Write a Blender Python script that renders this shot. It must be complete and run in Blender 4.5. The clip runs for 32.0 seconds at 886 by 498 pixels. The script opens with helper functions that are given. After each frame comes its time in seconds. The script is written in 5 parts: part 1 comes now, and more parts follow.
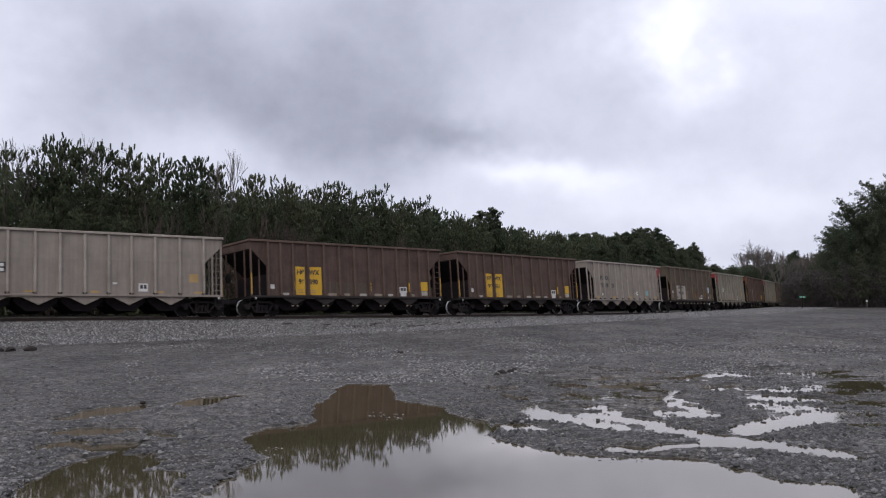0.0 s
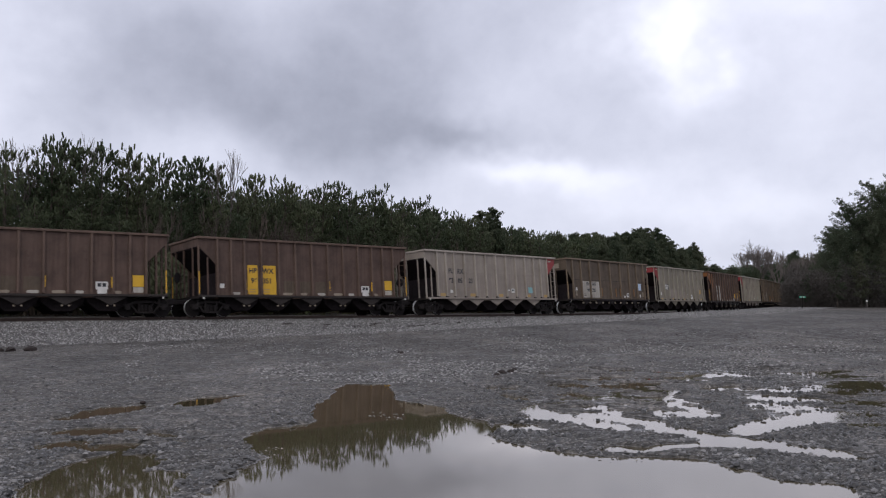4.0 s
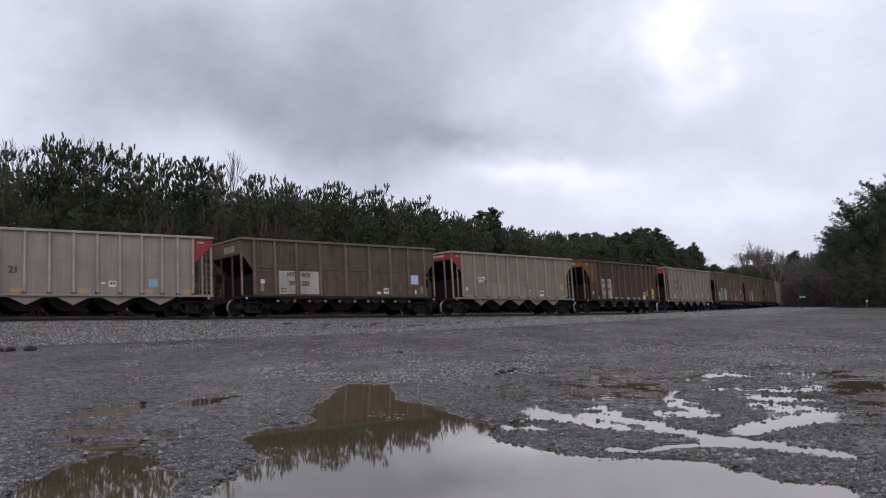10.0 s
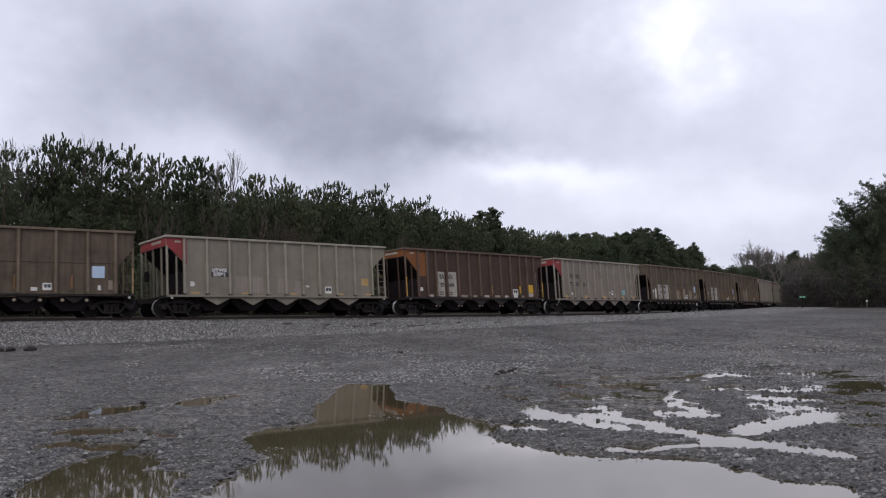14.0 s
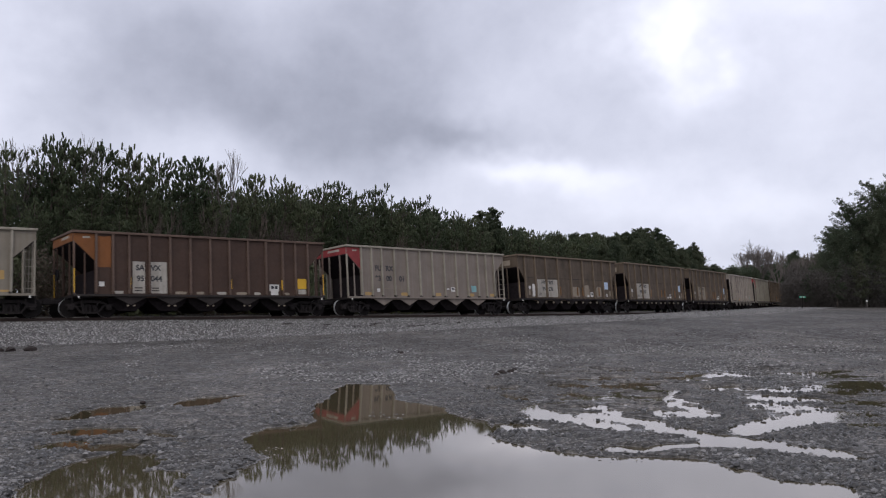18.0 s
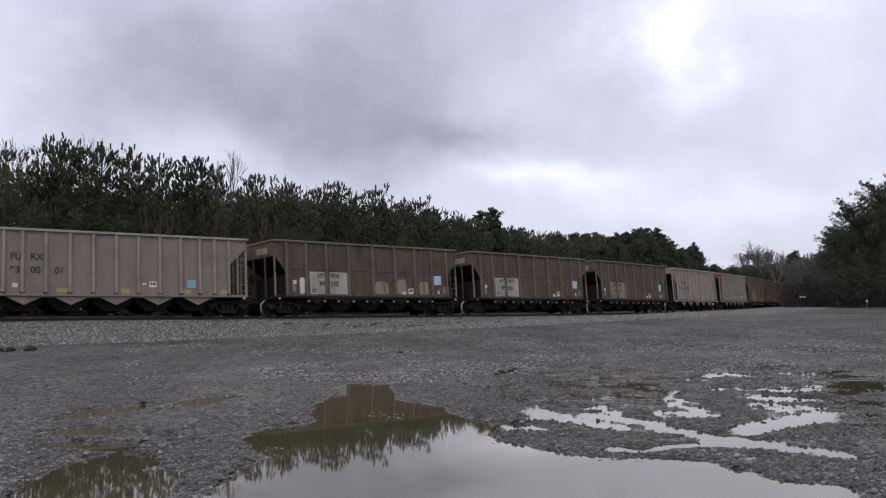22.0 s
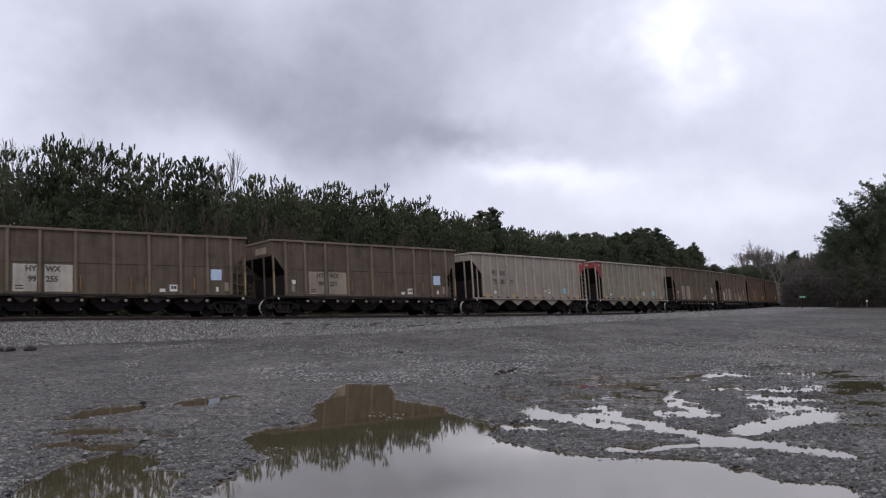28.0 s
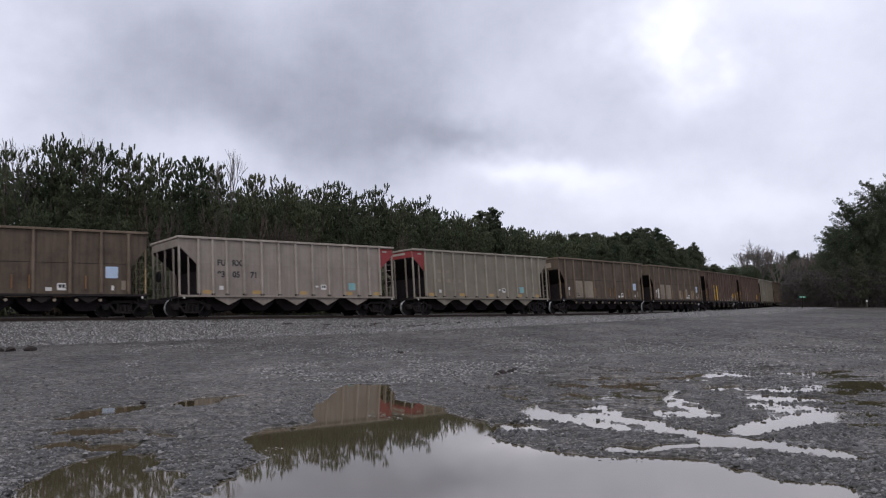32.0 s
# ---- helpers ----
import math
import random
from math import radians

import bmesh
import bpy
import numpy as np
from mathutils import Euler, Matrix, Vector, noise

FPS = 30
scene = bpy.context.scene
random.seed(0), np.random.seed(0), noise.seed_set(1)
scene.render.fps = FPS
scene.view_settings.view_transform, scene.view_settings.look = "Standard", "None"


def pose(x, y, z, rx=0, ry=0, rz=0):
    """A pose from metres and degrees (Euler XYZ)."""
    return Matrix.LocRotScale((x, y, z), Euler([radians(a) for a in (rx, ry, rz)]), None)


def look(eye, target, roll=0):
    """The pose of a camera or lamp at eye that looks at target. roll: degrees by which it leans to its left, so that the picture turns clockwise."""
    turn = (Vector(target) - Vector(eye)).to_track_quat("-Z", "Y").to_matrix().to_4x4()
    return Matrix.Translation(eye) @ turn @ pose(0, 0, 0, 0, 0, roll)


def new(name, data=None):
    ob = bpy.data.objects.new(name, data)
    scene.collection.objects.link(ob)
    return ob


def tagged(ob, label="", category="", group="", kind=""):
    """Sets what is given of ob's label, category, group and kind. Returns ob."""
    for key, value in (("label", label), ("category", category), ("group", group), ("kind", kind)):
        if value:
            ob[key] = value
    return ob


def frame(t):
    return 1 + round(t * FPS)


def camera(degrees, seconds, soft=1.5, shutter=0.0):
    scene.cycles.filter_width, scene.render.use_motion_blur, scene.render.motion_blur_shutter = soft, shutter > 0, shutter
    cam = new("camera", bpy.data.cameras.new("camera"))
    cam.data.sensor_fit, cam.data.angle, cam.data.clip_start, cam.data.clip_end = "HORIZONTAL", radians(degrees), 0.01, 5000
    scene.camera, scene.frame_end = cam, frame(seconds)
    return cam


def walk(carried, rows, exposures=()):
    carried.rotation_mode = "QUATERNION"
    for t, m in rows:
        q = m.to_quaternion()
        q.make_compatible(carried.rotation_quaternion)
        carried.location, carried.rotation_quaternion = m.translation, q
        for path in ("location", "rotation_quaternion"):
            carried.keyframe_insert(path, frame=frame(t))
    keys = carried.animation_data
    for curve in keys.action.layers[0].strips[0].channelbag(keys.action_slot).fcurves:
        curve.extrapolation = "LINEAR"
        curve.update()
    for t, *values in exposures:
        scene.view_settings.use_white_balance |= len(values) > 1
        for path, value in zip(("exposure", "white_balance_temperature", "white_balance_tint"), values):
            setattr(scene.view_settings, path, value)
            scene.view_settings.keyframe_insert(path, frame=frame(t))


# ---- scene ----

# ---------------------------------------------------------------- camera
EYE = 1.6
cam = camera(52.21, 32.0, soft=1.15, shutter=0.4)
CAM_POSE = pose(0, 0, EYE, 90 + 3.637, 0, 0)
walk(cam, [(0, CAM_POSE), (32.0, CAM_POSE)], exposures=[(0, 0.0, 6500, 10), (32.0, 0.0, 6500, 10)])

# ---------------------------------------------------------------- world and light
SUN_AZ, SUN_EL = math.pi + 0.35, 0.68      # radians; azimuth from +y towards +x


def make_world():
    w = bpy.data.worlds.new("overcast_sky")
    scene.world = w
    w.use_nodes = True
    nt = w.node_tree
    nt.nodes.clear()
    N, K = nt.nodes.new, nt.links.new

    def put(sock, v):
        if isinstance(v, (int, float)):
            sock.default_value = v
        else:
            K(v, sock)

    def m(op, a, b=0.0, c=0.0):
        n = N("ShaderNodeMath")
        n.operation = op
        put(n.inputs[0], a), put(n.inputs[1], b), put(n.inputs[2], c)
        return n.outputs[0]

    geo = N("ShaderNodeTexCoord")
    sep = N("ShaderNodeSeparateXYZ")
    K(geo.outputs["Generated"], sep.inputs[0])
    az0 = m("ARCTAN2", sep.outputs[0], sep.outputs[1])
    el0 = m("ARCSINE", sep.outputs[2])

    def clouds(scale, detail, rough, sx=1.0, sy=1.15, shift=0.0):
        c = N("ShaderNodeCombineXYZ")
        put(c.inputs[0], m("MULTIPLY", az0, sx)), put(c.inputs[1], m("MULTIPLY", el0, sy)), put(c.inputs[2], shift)
        n = N("ShaderNodeTexNoise")
        n.inputs["Scale"].default_value, n.inputs["Detail"].default_value, n.inputs["Roughness"].default_value = scale, detail, rough
        K(c.outputs[0], n.inputs["Vector"])
        return m("SUBTRACT", n.outputs["Fac"], 0.5)

    wx, wy = clouds(7, 4, 0.55, shift=1.3), clouds(7, 4, 0.55, shift=7.7)
    az = m("MULTIPLY_ADD", wx, 0.22, az0)
    el = m("MULTIPLY_ADD", wy, 0.14, el0)

    def lump(cx, cy, sx, sy, amp):
        a = m("POWER", m("DIVIDE", m("SUBTRACT", az, cx), sx), 2.0)
        b = m("POWER", m("DIVIDE", m("SUBTRACT", el, cy), sy), 2.0)
        return m("MULTIPLY", m("EXPONENT", m("MULTIPLY", m("ADD", a, b), -1.0)), amp)

    # cloud banks: azimuth, elevation, widths, brightness added
    total = m("MULTIPLY_ADD", clouds(4.5, 7, 0.56, shift=3.0), 0.34, 0.61)
    total = m("MULTIPLY_ADD", clouds(14, 6, 0.6, shift=5.0), 0.12, total)
    for args in CLOUD_BANKS:
        total = m("ADD", total, lump(*args))
    # brighter layer above the view
    up = N("ShaderNodeMapRange")
    up.inputs[1].default_value, up.inputs[2].default_value, up.inputs[3].default_value, up.inputs[4].default_value = 0.4, 1.2, 0.0, ZENITH
    K(el0, up.inputs[0])
    total = m("MAXIMUM", m("ADD", total, up.outputs[0]), 0.12)
    ramp = N("ShaderNodeValToRGB")
    ramp.color_ramp.elements[0].position, ramp.color_ramp.elements[0].color = 0.25, (0.92, 0.97, 1.22, 1)
    ramp.color_ramp.elements[1].position, ramp.color_ramp.elements[1].color = 0.95, (0.98, 0.99, 1.11, 1)
    K(total, ramp.inputs[0])
    mix = N("ShaderNodeVectorMath")
    mix.operation = "SCALE"
    K(ramp.outputs[0], mix.inputs[0]), K(total, mix.inputs["Scale"])
    sky = N("ShaderNodeTexSky")
    sky.sky_type, sky.sun_disc, sky.sun_elevation, sky.sun_rotation = "NISHITA", False, SUN_EL, SUN_AZ
    thin = N("ShaderNodeVectorMath")
    thin.operation = "SCALE"
    K(sky.outputs[0], thin.inputs[0])
    thin.inputs["Scale"].default_value = 0.003
    both = N("ShaderNodeVectorMath")
    K(mix.outputs[0], both.inputs[0]), K(thin.outputs[0], both.inputs[1])
    bg, out = N("ShaderNodeBackground"), N("ShaderNodeOutputWorld")
    bg.inputs[1].default_value = 1.22
    K(both.outputs[0], bg.inputs[0]), K(bg.outputs[0], out.inputs[0])


ZENITH = 0.16
CLOUD_BANKS = [(-0.14, 0.215, 0.21, 0.075, -0.27), (-0.33, 0.275, 0.13, 0.07, -0.11), (-0.06, 0.32, 0.26, 0.05, -0.10), (-0.48, 0.21, 0.07, 0.07, 0.10),
               (0.27, 0.265, 0.05, 0.045, 0.28), (0.36, 0.32, 0.09, 0.04, 0.10), (0.085, 0.142, 0.075, 0.022, 0.14), (0.15, 0.15, 0.09, 0.02, 0.10), (0.32, 0.11, 0.2, 0.03, 0.10),
               (0.02, 0.195, 0.07, 0.022, -0.12), (0.16, 0.235, 0.08, 0.05, -0.03), (-0.26, 0.17, 0.09, 0.035, 0.05), (0.24, 0.325, 0.05, 0.05, 0.16), (-0.06, 0.165, 0.06, 0.03, -0.02)]
make_world()

sun = new("sun", bpy.data.lights.new("sun", "SUN"))
sun.data.energy, sun.data.angle, sun.data.color = 0.75, radians(25), (1.0, 0.96, 0.9)
sun.matrix_world = look((60 * math.sin(SUN_AZ), 60 * math.cos(SUN_AZ), 60 * math.tan(SUN_EL)), (0, 0, 0))

# ---------------------------------------------------------------- the line of the track and the lie of the land
RAIL_Z = 1.0           # middle of the track; the curve is banked, the near rail higher
BANK = 4.5
PITCH = 15.552          # metres from car to car
_s = np.arange(-260.0, 420.0, 0.25)


def _bend():
    k0, k1, th0 = 0.006742, -3.9198e-5, 0.66967
    sc = np.clip(_s, -28.0, 125.0)
    # beyond the lot the curve eases
    th = th0 + k0 * sc + k1 * sc ** 2 / 2 - 2.0e-5 * np.clip(sc - 40.0, 0.0, None) ** 2 / 2
    cx = np.concatenate([[0], np.cumsum((np.cos(th[1:]) + np.cos(th[:-1])) * 0.125)])
    cy = np.concatenate([[0], np.cumsum((np.sin(th[1:]) + np.sin(th[:-1])) * 0.125)])
    i = int(np.argmin(np.abs(_s)))
    x, y = cx - cx[i] - 13.98, cy - cy[i] + 45.41
    # the middle of the track lies half a car's width behind the cars' side
    return x - np.sin(th) * 1.6, y + np.cos(th) * 1.6, th


TX, TY, TH = _bend()


def track(s):
    """Place and heading of the middle of the track."""
    return np.interp(s, _s, TX), np.interp(s, _s, TY), np.interp(s, _s, TH)


def beside(s, d):
    """The point d metres from the track's middle, towards the gravel lot (negative: towards the woods)."""
    x, y, th = track(s)
    return x + np.sin(th) * d, y - np.cos(th) * d


def _hash(ix, iy, seed):
    h = np.sin(ix * 127.1 + iy * 311.7 + seed * 74.7) * 43758.5453
    return h - np.floor(h)


def vnoise(x, y, seed=0):
    """Smooth value noise, 0 to 1."""
    ix, iy = np.floor(x), np.floor(y)
    fx, fy = x - ix, y - iy
    fx, fy = fx * fx * (3 - 2 * fx), fy * fy * (3 - 2 * fy)
    a, b = _hash(ix, iy, seed), _hash(ix + 1, iy, seed)
    c, d = _hash(ix, iy + 1, seed), _hash(ix + 1, iy + 1, seed)
    return (a * (1 - fx) + b * fx) * (1 - fy) + (c * (1 - fx) + d * fx) * fy


def fbm(x, y, seed=0, n=4):
    t, a, s = 0.0, 0.5, 0.0
    for i in range(n):
        t = t + a * vnoise(x * 2 ** i + 17.3 * i, y * 2 ** i - 9.1 * i, seed + i)
        s += a
        a *= 0.5
    return t / s


# the margins of the large puddle, by distance along y
PUDDLE_Y = [7.2, 7.68, 8.08, 8.33, 8.52, 8.99, 9.3, 9.61, 9.79, 9.98, 10.21, 10.5, 10.84, 11.26, 11.66, 12.1, 12.5, 13.0, 13.61, 14.6, 15.11, 15.65, 16.44, 17.55, 18.55]
PUDDLE_LEFT = [-2.14, -2.07, -1.98, -2.0, -2.01, -2.04, -1.89, -1.86, -1.9, -2.0, -2.14, -2.25, -2.36, -2.41, -2.41, -2.27, -1.85, -1.87, -1.98, -2.04, -2.04, -2.0, -2.03, -2.09, -1.98]
PUDDLE_RIGHT = [3.43, 3.45, 3.61, 3.55, 3.13, 3.03, 2.82, 2.68, 1.76, 1.33, 1.14, 1.01, 0.7, 0.54, 0.68, 0.72, 0.68, 0.47, 0.18, 0.01, -0.37, -0.81, -0.88, -0.98, -1.1]
# small hollows that hold water: from x, y to x, y, with half widths across and along
HOLLOWS = [(-3.5, 8.96, -3.2, 8.96, 0.25, 0.84), (-3.41, 8.2, -2.73, 8.15, 0.26, 0.64), (-3.4, 7.84, -2.46, 7.77, 0.14, 0.41), (-5.24, 13.9, -4.92, 13.97, 0.22, 0.61), (-5.43, 12.93, -5.13, 13.06, 0.09, 0.17),
    (-4.2, 15.11, -3.92, 15.28, 0.21, 0.72), (-4.02, 15.84, -3.66, 16.14, 0.13, 0.3), (-4.75, 11.66, -4.12, 11.72, 0.19, 0.32), (-4.53, 10.5, -4.21, 10.58, 0.13, 0.3), (-3.93, 10.37, -3.63, 10.41, 0.14, 0.27),
    (-3.66, 11.46, -3.35, 11.21, 0.08, 0.15), (-3.14, 10.75, -3.03, 10.75, 0.07, 0.14), (0.82, 12.1, 1.21, 11.93, 0.12, 0.41), (1.43, 13.9, 1.65, 13.26, 0.19, 0.57)]
HOLLOWS += [(1.63, 13.13, 2.11, 12.38, 0.16, 0.39), (2.11, 12.38, 2.34, 12.15, 0.12, 0.29), (2.15, 13.33, 2.57, 12.93, 0.15, 0.37), (2.57, 12.93, 2.92, 12.56, 0.12, 0.31), (2.49, 14.44, 2.55, 13.68, 0.1, 0.28),
    (2.88, 11.98, 3.16, 11.46, 0.15, 0.39), (3.15, 11.41, 3.47, 10.89, 0.17, 0.44), (3.46, 10.84, 3.83, 10.41, 0.16, 0.35), (3.82, 10.37, 4.29, 9.98, 0.14, 0.25), (2.47, 10.37, 3.03, 10.54, 0.12, 0.16),
    (3.03, 10.54, 3.47, 10.67, 0.12, 0.16), (4.21, 9.79, 4.41, 9.58, 0.09, 0.08), (3.81, 11.66, 4.36, 12.21, 0.13, 0.34), (4.43, 12.38, 5.02, 12.74, 0.16, 0.35)]
HOLLOWS += [(5.07, 12.87, 5.58, 13.33, 0.17, 0.38), (5.51, 15.84, 6.01, 15.75, 0.15, 0.36), (6.1, 15.84, 6.46, 15.65, 0.15, 0.31), (3.8, 14.76, 3.97, 14.12, 0.14, 0.3), (3.57, 13.68, 3.84, 13.61, 0.13, 0.27),
    (3.54, 13.26, 4.03, 13.33, 0.13, 0.21), (4.89, 20.14, 5.41, 20.45, 0.17, 0.35), (5.75, 20.78, 6.32, 21.29, 0.18, 0.42), (3.8, 18.69, 4.27, 18.82, 0.18, 0.37), (2.28, 18.29, 2.7, 18.42, 0.15, 0.42),
    (2.38, 16.65, 2.51, 15.84, 0.11, 0.38), (0.92, 17.67, 1.35, 17.55, 0.12, 0.33), (1.12, 16.24, 1.37, 15.65, 0.1, 0.31), (5.16, 17.67, 5.75, 18.04, 0.15, 0.27)]
HOLLOWS += [(6.55, 14.93, 7.31, 15.28, 0.17, 0.2), (2.61, 16.14, 3.24, 16.04, 0.16, 0.16), (3.34, 16.04, 4.04, 15.84, 0.16, 0.17), (9.13, 22.01, 10.04, 22.59, 0.22, 0.31), (5.91, 13.68, 6.24, 13.33, 0.15, 0.17),
    (1.9, 10.21, 2.34, 10.21, 0.11, 0.2), (1.21, 13.0, 1.4, 12.87, 0.09, 0.2), (3.74, 17.55, 4.22, 17.2, 0.17, 0.22), (3.66, 20.62, 4.01, 20.45, 0.17, 0.26), (5.83, 17.55, 6.27, 17.55, 0.17, 0.21),
    (2.68, 19.98, 3.05, 19.98, 0.17, 0.25)]


def runnels():
    """Many small wheel-worn runnels on the wet side of the lot."""
    rng = random.Random(29)
    for _ in range(60):
        y = rng.uniform(13.2, 23.5)
        x = rng.uniform(0.11, 0.47) * y
        l = rng.uniform(0.15, 0.6) * y / 16
        yield x - l, y - rng.uniform(-0.3, 0.3), x + l, y + rng.uniform(-0.3, 0.3), rng.uniform(0.06, 0.13), rng.uniform(0.05, 0.14) * y / 16


HOLLOWS += list(runnels())


def track_offset(x, y):
    """Distance to the track's middle, positive on the side of the lot."""
    sel = slice(0, len(_s), 12)
    px, py, th = TX[sel], TY[sel], TH[sel]
    x, y = np.atleast_1d(x).ravel(), np.atleast_1d(y).ravel()
    out = np.empty(len(x))
    for a in range(0, len(x), 20000):
        b = slice(a, a + 20000)
        i = np.argmin((x[b, None] - px) ** 2 + (y[b, None] - py) ** 2, axis=1)
        out[b] = (x[b] - px[i]) * np.sin(th[i]) - (y[b] - py[i]) * np.cos(th[i])
    return out


def land(x, y):
    """Height of the ground."""
    x, y = np.asarray(x, float), np.asarray(y, float)
    z = np.interp(y, [-50, 22, 34, 60, 90, 120, 3000], [0.026, 0.026, 0.15, 0.75, 1.15, 1.5, 1.5])
    wet = np.clip((x - 0.6) / 1.5, 0, 1) * np.clip((25 - y) / 8.0, 0, 1) * np.clip((y - 8.5) / 3.0, 0, 1)
    big = fbm(x * 0.55, y * 0.28, 3, 4) - 0.5
    fine = fbm(x * 3.1, y * 2.4, 11, 4) - 0.5
    near = np.clip((45 - y) / 20.0, 0.15, 1)
    clod = fbm(x * 8.5, y * 7.0, 41, 3) - 0.5
    level = 1.0 - 0.5 * np.clip((24 - y) / 8.0, 0, 1)
    z = z + (big * 0.10 * level + fine * (0.034 + 0.030 * wet) + clod * (0.030 + 0.015 * wet)) * near - wet * 0.016
    z = np.maximum(z, 0.007 - 0.05 * wet)
    # shallow runnels between the hollows
    z = z + wet * np.clip((y - 13.0) / 3.0, 0, 1) * (0.11 * (fbm(x * 1.3, y * 1.1, 51, 4) - 0.5) - 0.003)
    wob = 0.5 * (fbm(x * 3.0, y * 1.6, 21, 4) - 0.5) + 0.85 * (fbm(x * 11, y * 5.0, 23, 3) - 0.5)
    # the large puddle between its two ragged margins
    wx = x + 0.20 * (fbm(x * 3.2, y * 1.8, 25, 4) - 0.5) + 0.16 * (fbm(x * 12, y * 6, 29, 3) - 0.5)
    wy = y + 0.45 * (fbm(x * 2.4, y * 2.2, 27, 4) - 0.5)
    inside = np.minimum(wx - np.interp(wy, PUDDLE_Y, PUDDLE_LEFT), np.interp(wy, PUDDLE_Y, PUDDLE_RIGHT) - wx)
    inside = np.minimum(inside, np.minimum((18.75 - wy) * 0.4, (wy - 6.0) * 0.4))
    q = np.clip((inside + 0.10) / 0.26, 0, 1)
    q = q * q * (3 - 2 * q)
    z = z * (1 - q) + q * (-0.05 + fine * 0.02)
    for x0, y0, x1, y1, rx, ry in HOLLOWS:
        near = (x > min(x0, x1) - 2 * rx) & (x < max(x0, x1) + 2 * rx) & (y > min(y0, y1) - 2 * ry) & (y < max(y0, y1) + 2 * ry)
        if not near.any():
            continue
        ax, ay, bx, by = x0 / rx, y0 / ry, x1 / rx, y1 / ry
        u, v = x[near] / rx, y[near] / ry
        dx, dy = bx - ax, by - ay
        l2 = dx * dx + dy * dy
        k = np.clip(((u - ax) * dx + (v - ay) * dy) / l2, 0, 1) if l2 > 1e-9 else 0.0
        d = np.sqrt((u - ax - k * dx) ** 2 + (v - ay - k * dy) ** 2) + wob[near]
        q = np.clip((1.42 - d) / 0.5, 0, 1)
        q = q * q * (3 - 2 * q)
        z[near] = z[near] * (1 - q) + q * (-0.05 + fine[near] * 0.02)
    d = track_offset(x, y).reshape(x.shape)
    bank = np.interp(d, [-60, -14, -7.5, -3.3, -2.2, -1.3, 1.3, 1.9, 3.0, 3.9, 10.4, 11.2], [1.5, 0.9, 0.1, 0.46, 0.55, 0.73, 0.94, 0.89, 0.79, 0.75, 0.12, -9.0])
    bank = bank + 0.05 * (fbm(x * 0.8, y * 0.8, 31, 3) - 0.5) * (np.abs(d) < 9)
    return np.where(d < 2.6, bank, np.maximum(z, bank))

# ---------------------------------------------------------------- materials
def material(name):
    mt = bpy.data.materials.new(name)
    mt.use_nodes = True
    nt = mt.node_tree
    return mt, nt, nt.nodes["Principled BSDF"]


def noise_node(nt, scale, detail=5, rough=0.6, stretch=None, coord="Object", distort=0.0):
    tc = nt.nodes.new("ShaderNodeTexCoord")
    n = nt.nodes.new("ShaderNodeTexNoise")
    n.inputs["Scale"].default_value, n.inputs["Detail"].default_value, n.inputs["Roughness"].default_value = scale, detail, rough
    n.inputs["Distortion"].default_value = distort
    src = tc.outputs[coord]
    if stretch:
        mp = nt.nodes.new("ShaderNodeMapping")
        mp.inputs["Scale"].default_value = stretch
        nt.links.new(src, mp.inputs[0])
        src = mp.outputs[0]
    nt.links.new(src, n.inputs["Vector"])
    return n.outputs["Fac"]


def ramp_node(nt, fac, stops):
    r = nt.nodes.new("ShaderNodeValToRGB")
    els = r.color_ramp.elements
    while len(els) < len(stops):
        els.new(0.5)
    for e, (p, c) in zip(els, stops):
        e.position, e.color = p, (*c, 1) if len(c) == 3 else c
    nt.links.new(fac, r.inputs[0])
    return r.outputs[0]


def mix_node(nt, fac, a, b, mode="MIX"):
    mx = nt.nodes.new("ShaderNodeMix")
    mx.data_type, mx.blend_type = "RGBA", mode
    for sock, v in ((mx.inputs[0], fac), (mx.inputs[6], a), (mx.inputs[7], b)):
        if isinstance(v, (int, float)):
            sock.default_value = v
        elif isinstance(v, tuple):
            sock.default_value = (*v, 1)
        else:
            nt.links.new(v, sock)
    return mx.outputs[2]


def bump_node(nt, height, strength, distance, bsdf):
    b = nt.nodes.new("ShaderNodeBump")
    b.inputs["Strength"].default_value, b.inputs["Distance"].default_value = strength, distance
    nt.links.new(height, b.inputs["Height"])
    nt.links.new(b.outputs[0], bsdf.inputs["Normal"])


def dark_mix(c, k):
    return tuple(v * k for v in c)


def weathered(name, col, rust=(0.10, 0.055, 0.03), amount=0.5, rough=0.7, streak=0.35, grime=0.45):
    """Old paint: grime in clouds, streaks that run down, flecks of rust."""
    mt, nt, b = material(name)
    cloud = noise_node(nt, 0.9, 6, 0.62)
    run = noise_node(nt, 1.0, 4, 0.6, (5.0, 5.0, 0.35))
    fleck = noise_node(nt, 9.0, 6, 0.7)
    base = ramp_node(nt, cloud, [(0.30, dark_mix(col, 1 - grime)), (0.55, col), (0.78, dark_mix(col, 1.15))])
    f1 = ramp_node(nt, run, [(0.42, (0, 0, 0)), (0.72, (streak, streak, streak))])
    base = mix_node(nt, f1, base, dark_mix(rust, 0.9))
    f2 = ramp_node(nt, fleck, [(0.58, (0, 0, 0)), (0.75, (amount, amount, amount))])
    base = mix_node(nt, f2, base, rust)
    nt.links.new(base, b.inputs["Base Color"])
    rr = ramp_node(nt, fleck, [(0.3, (rough - 0.12,) * 3), (0.7, (min(1, rough + 0.15),) * 3)])
    nt.links.new(rr, b.inputs["Roughness"])
    b.inputs["Specular IOR Level"].default_value = 0.3
    bump_node(nt, cloud, 0.4, 0.03, b)
    return mt


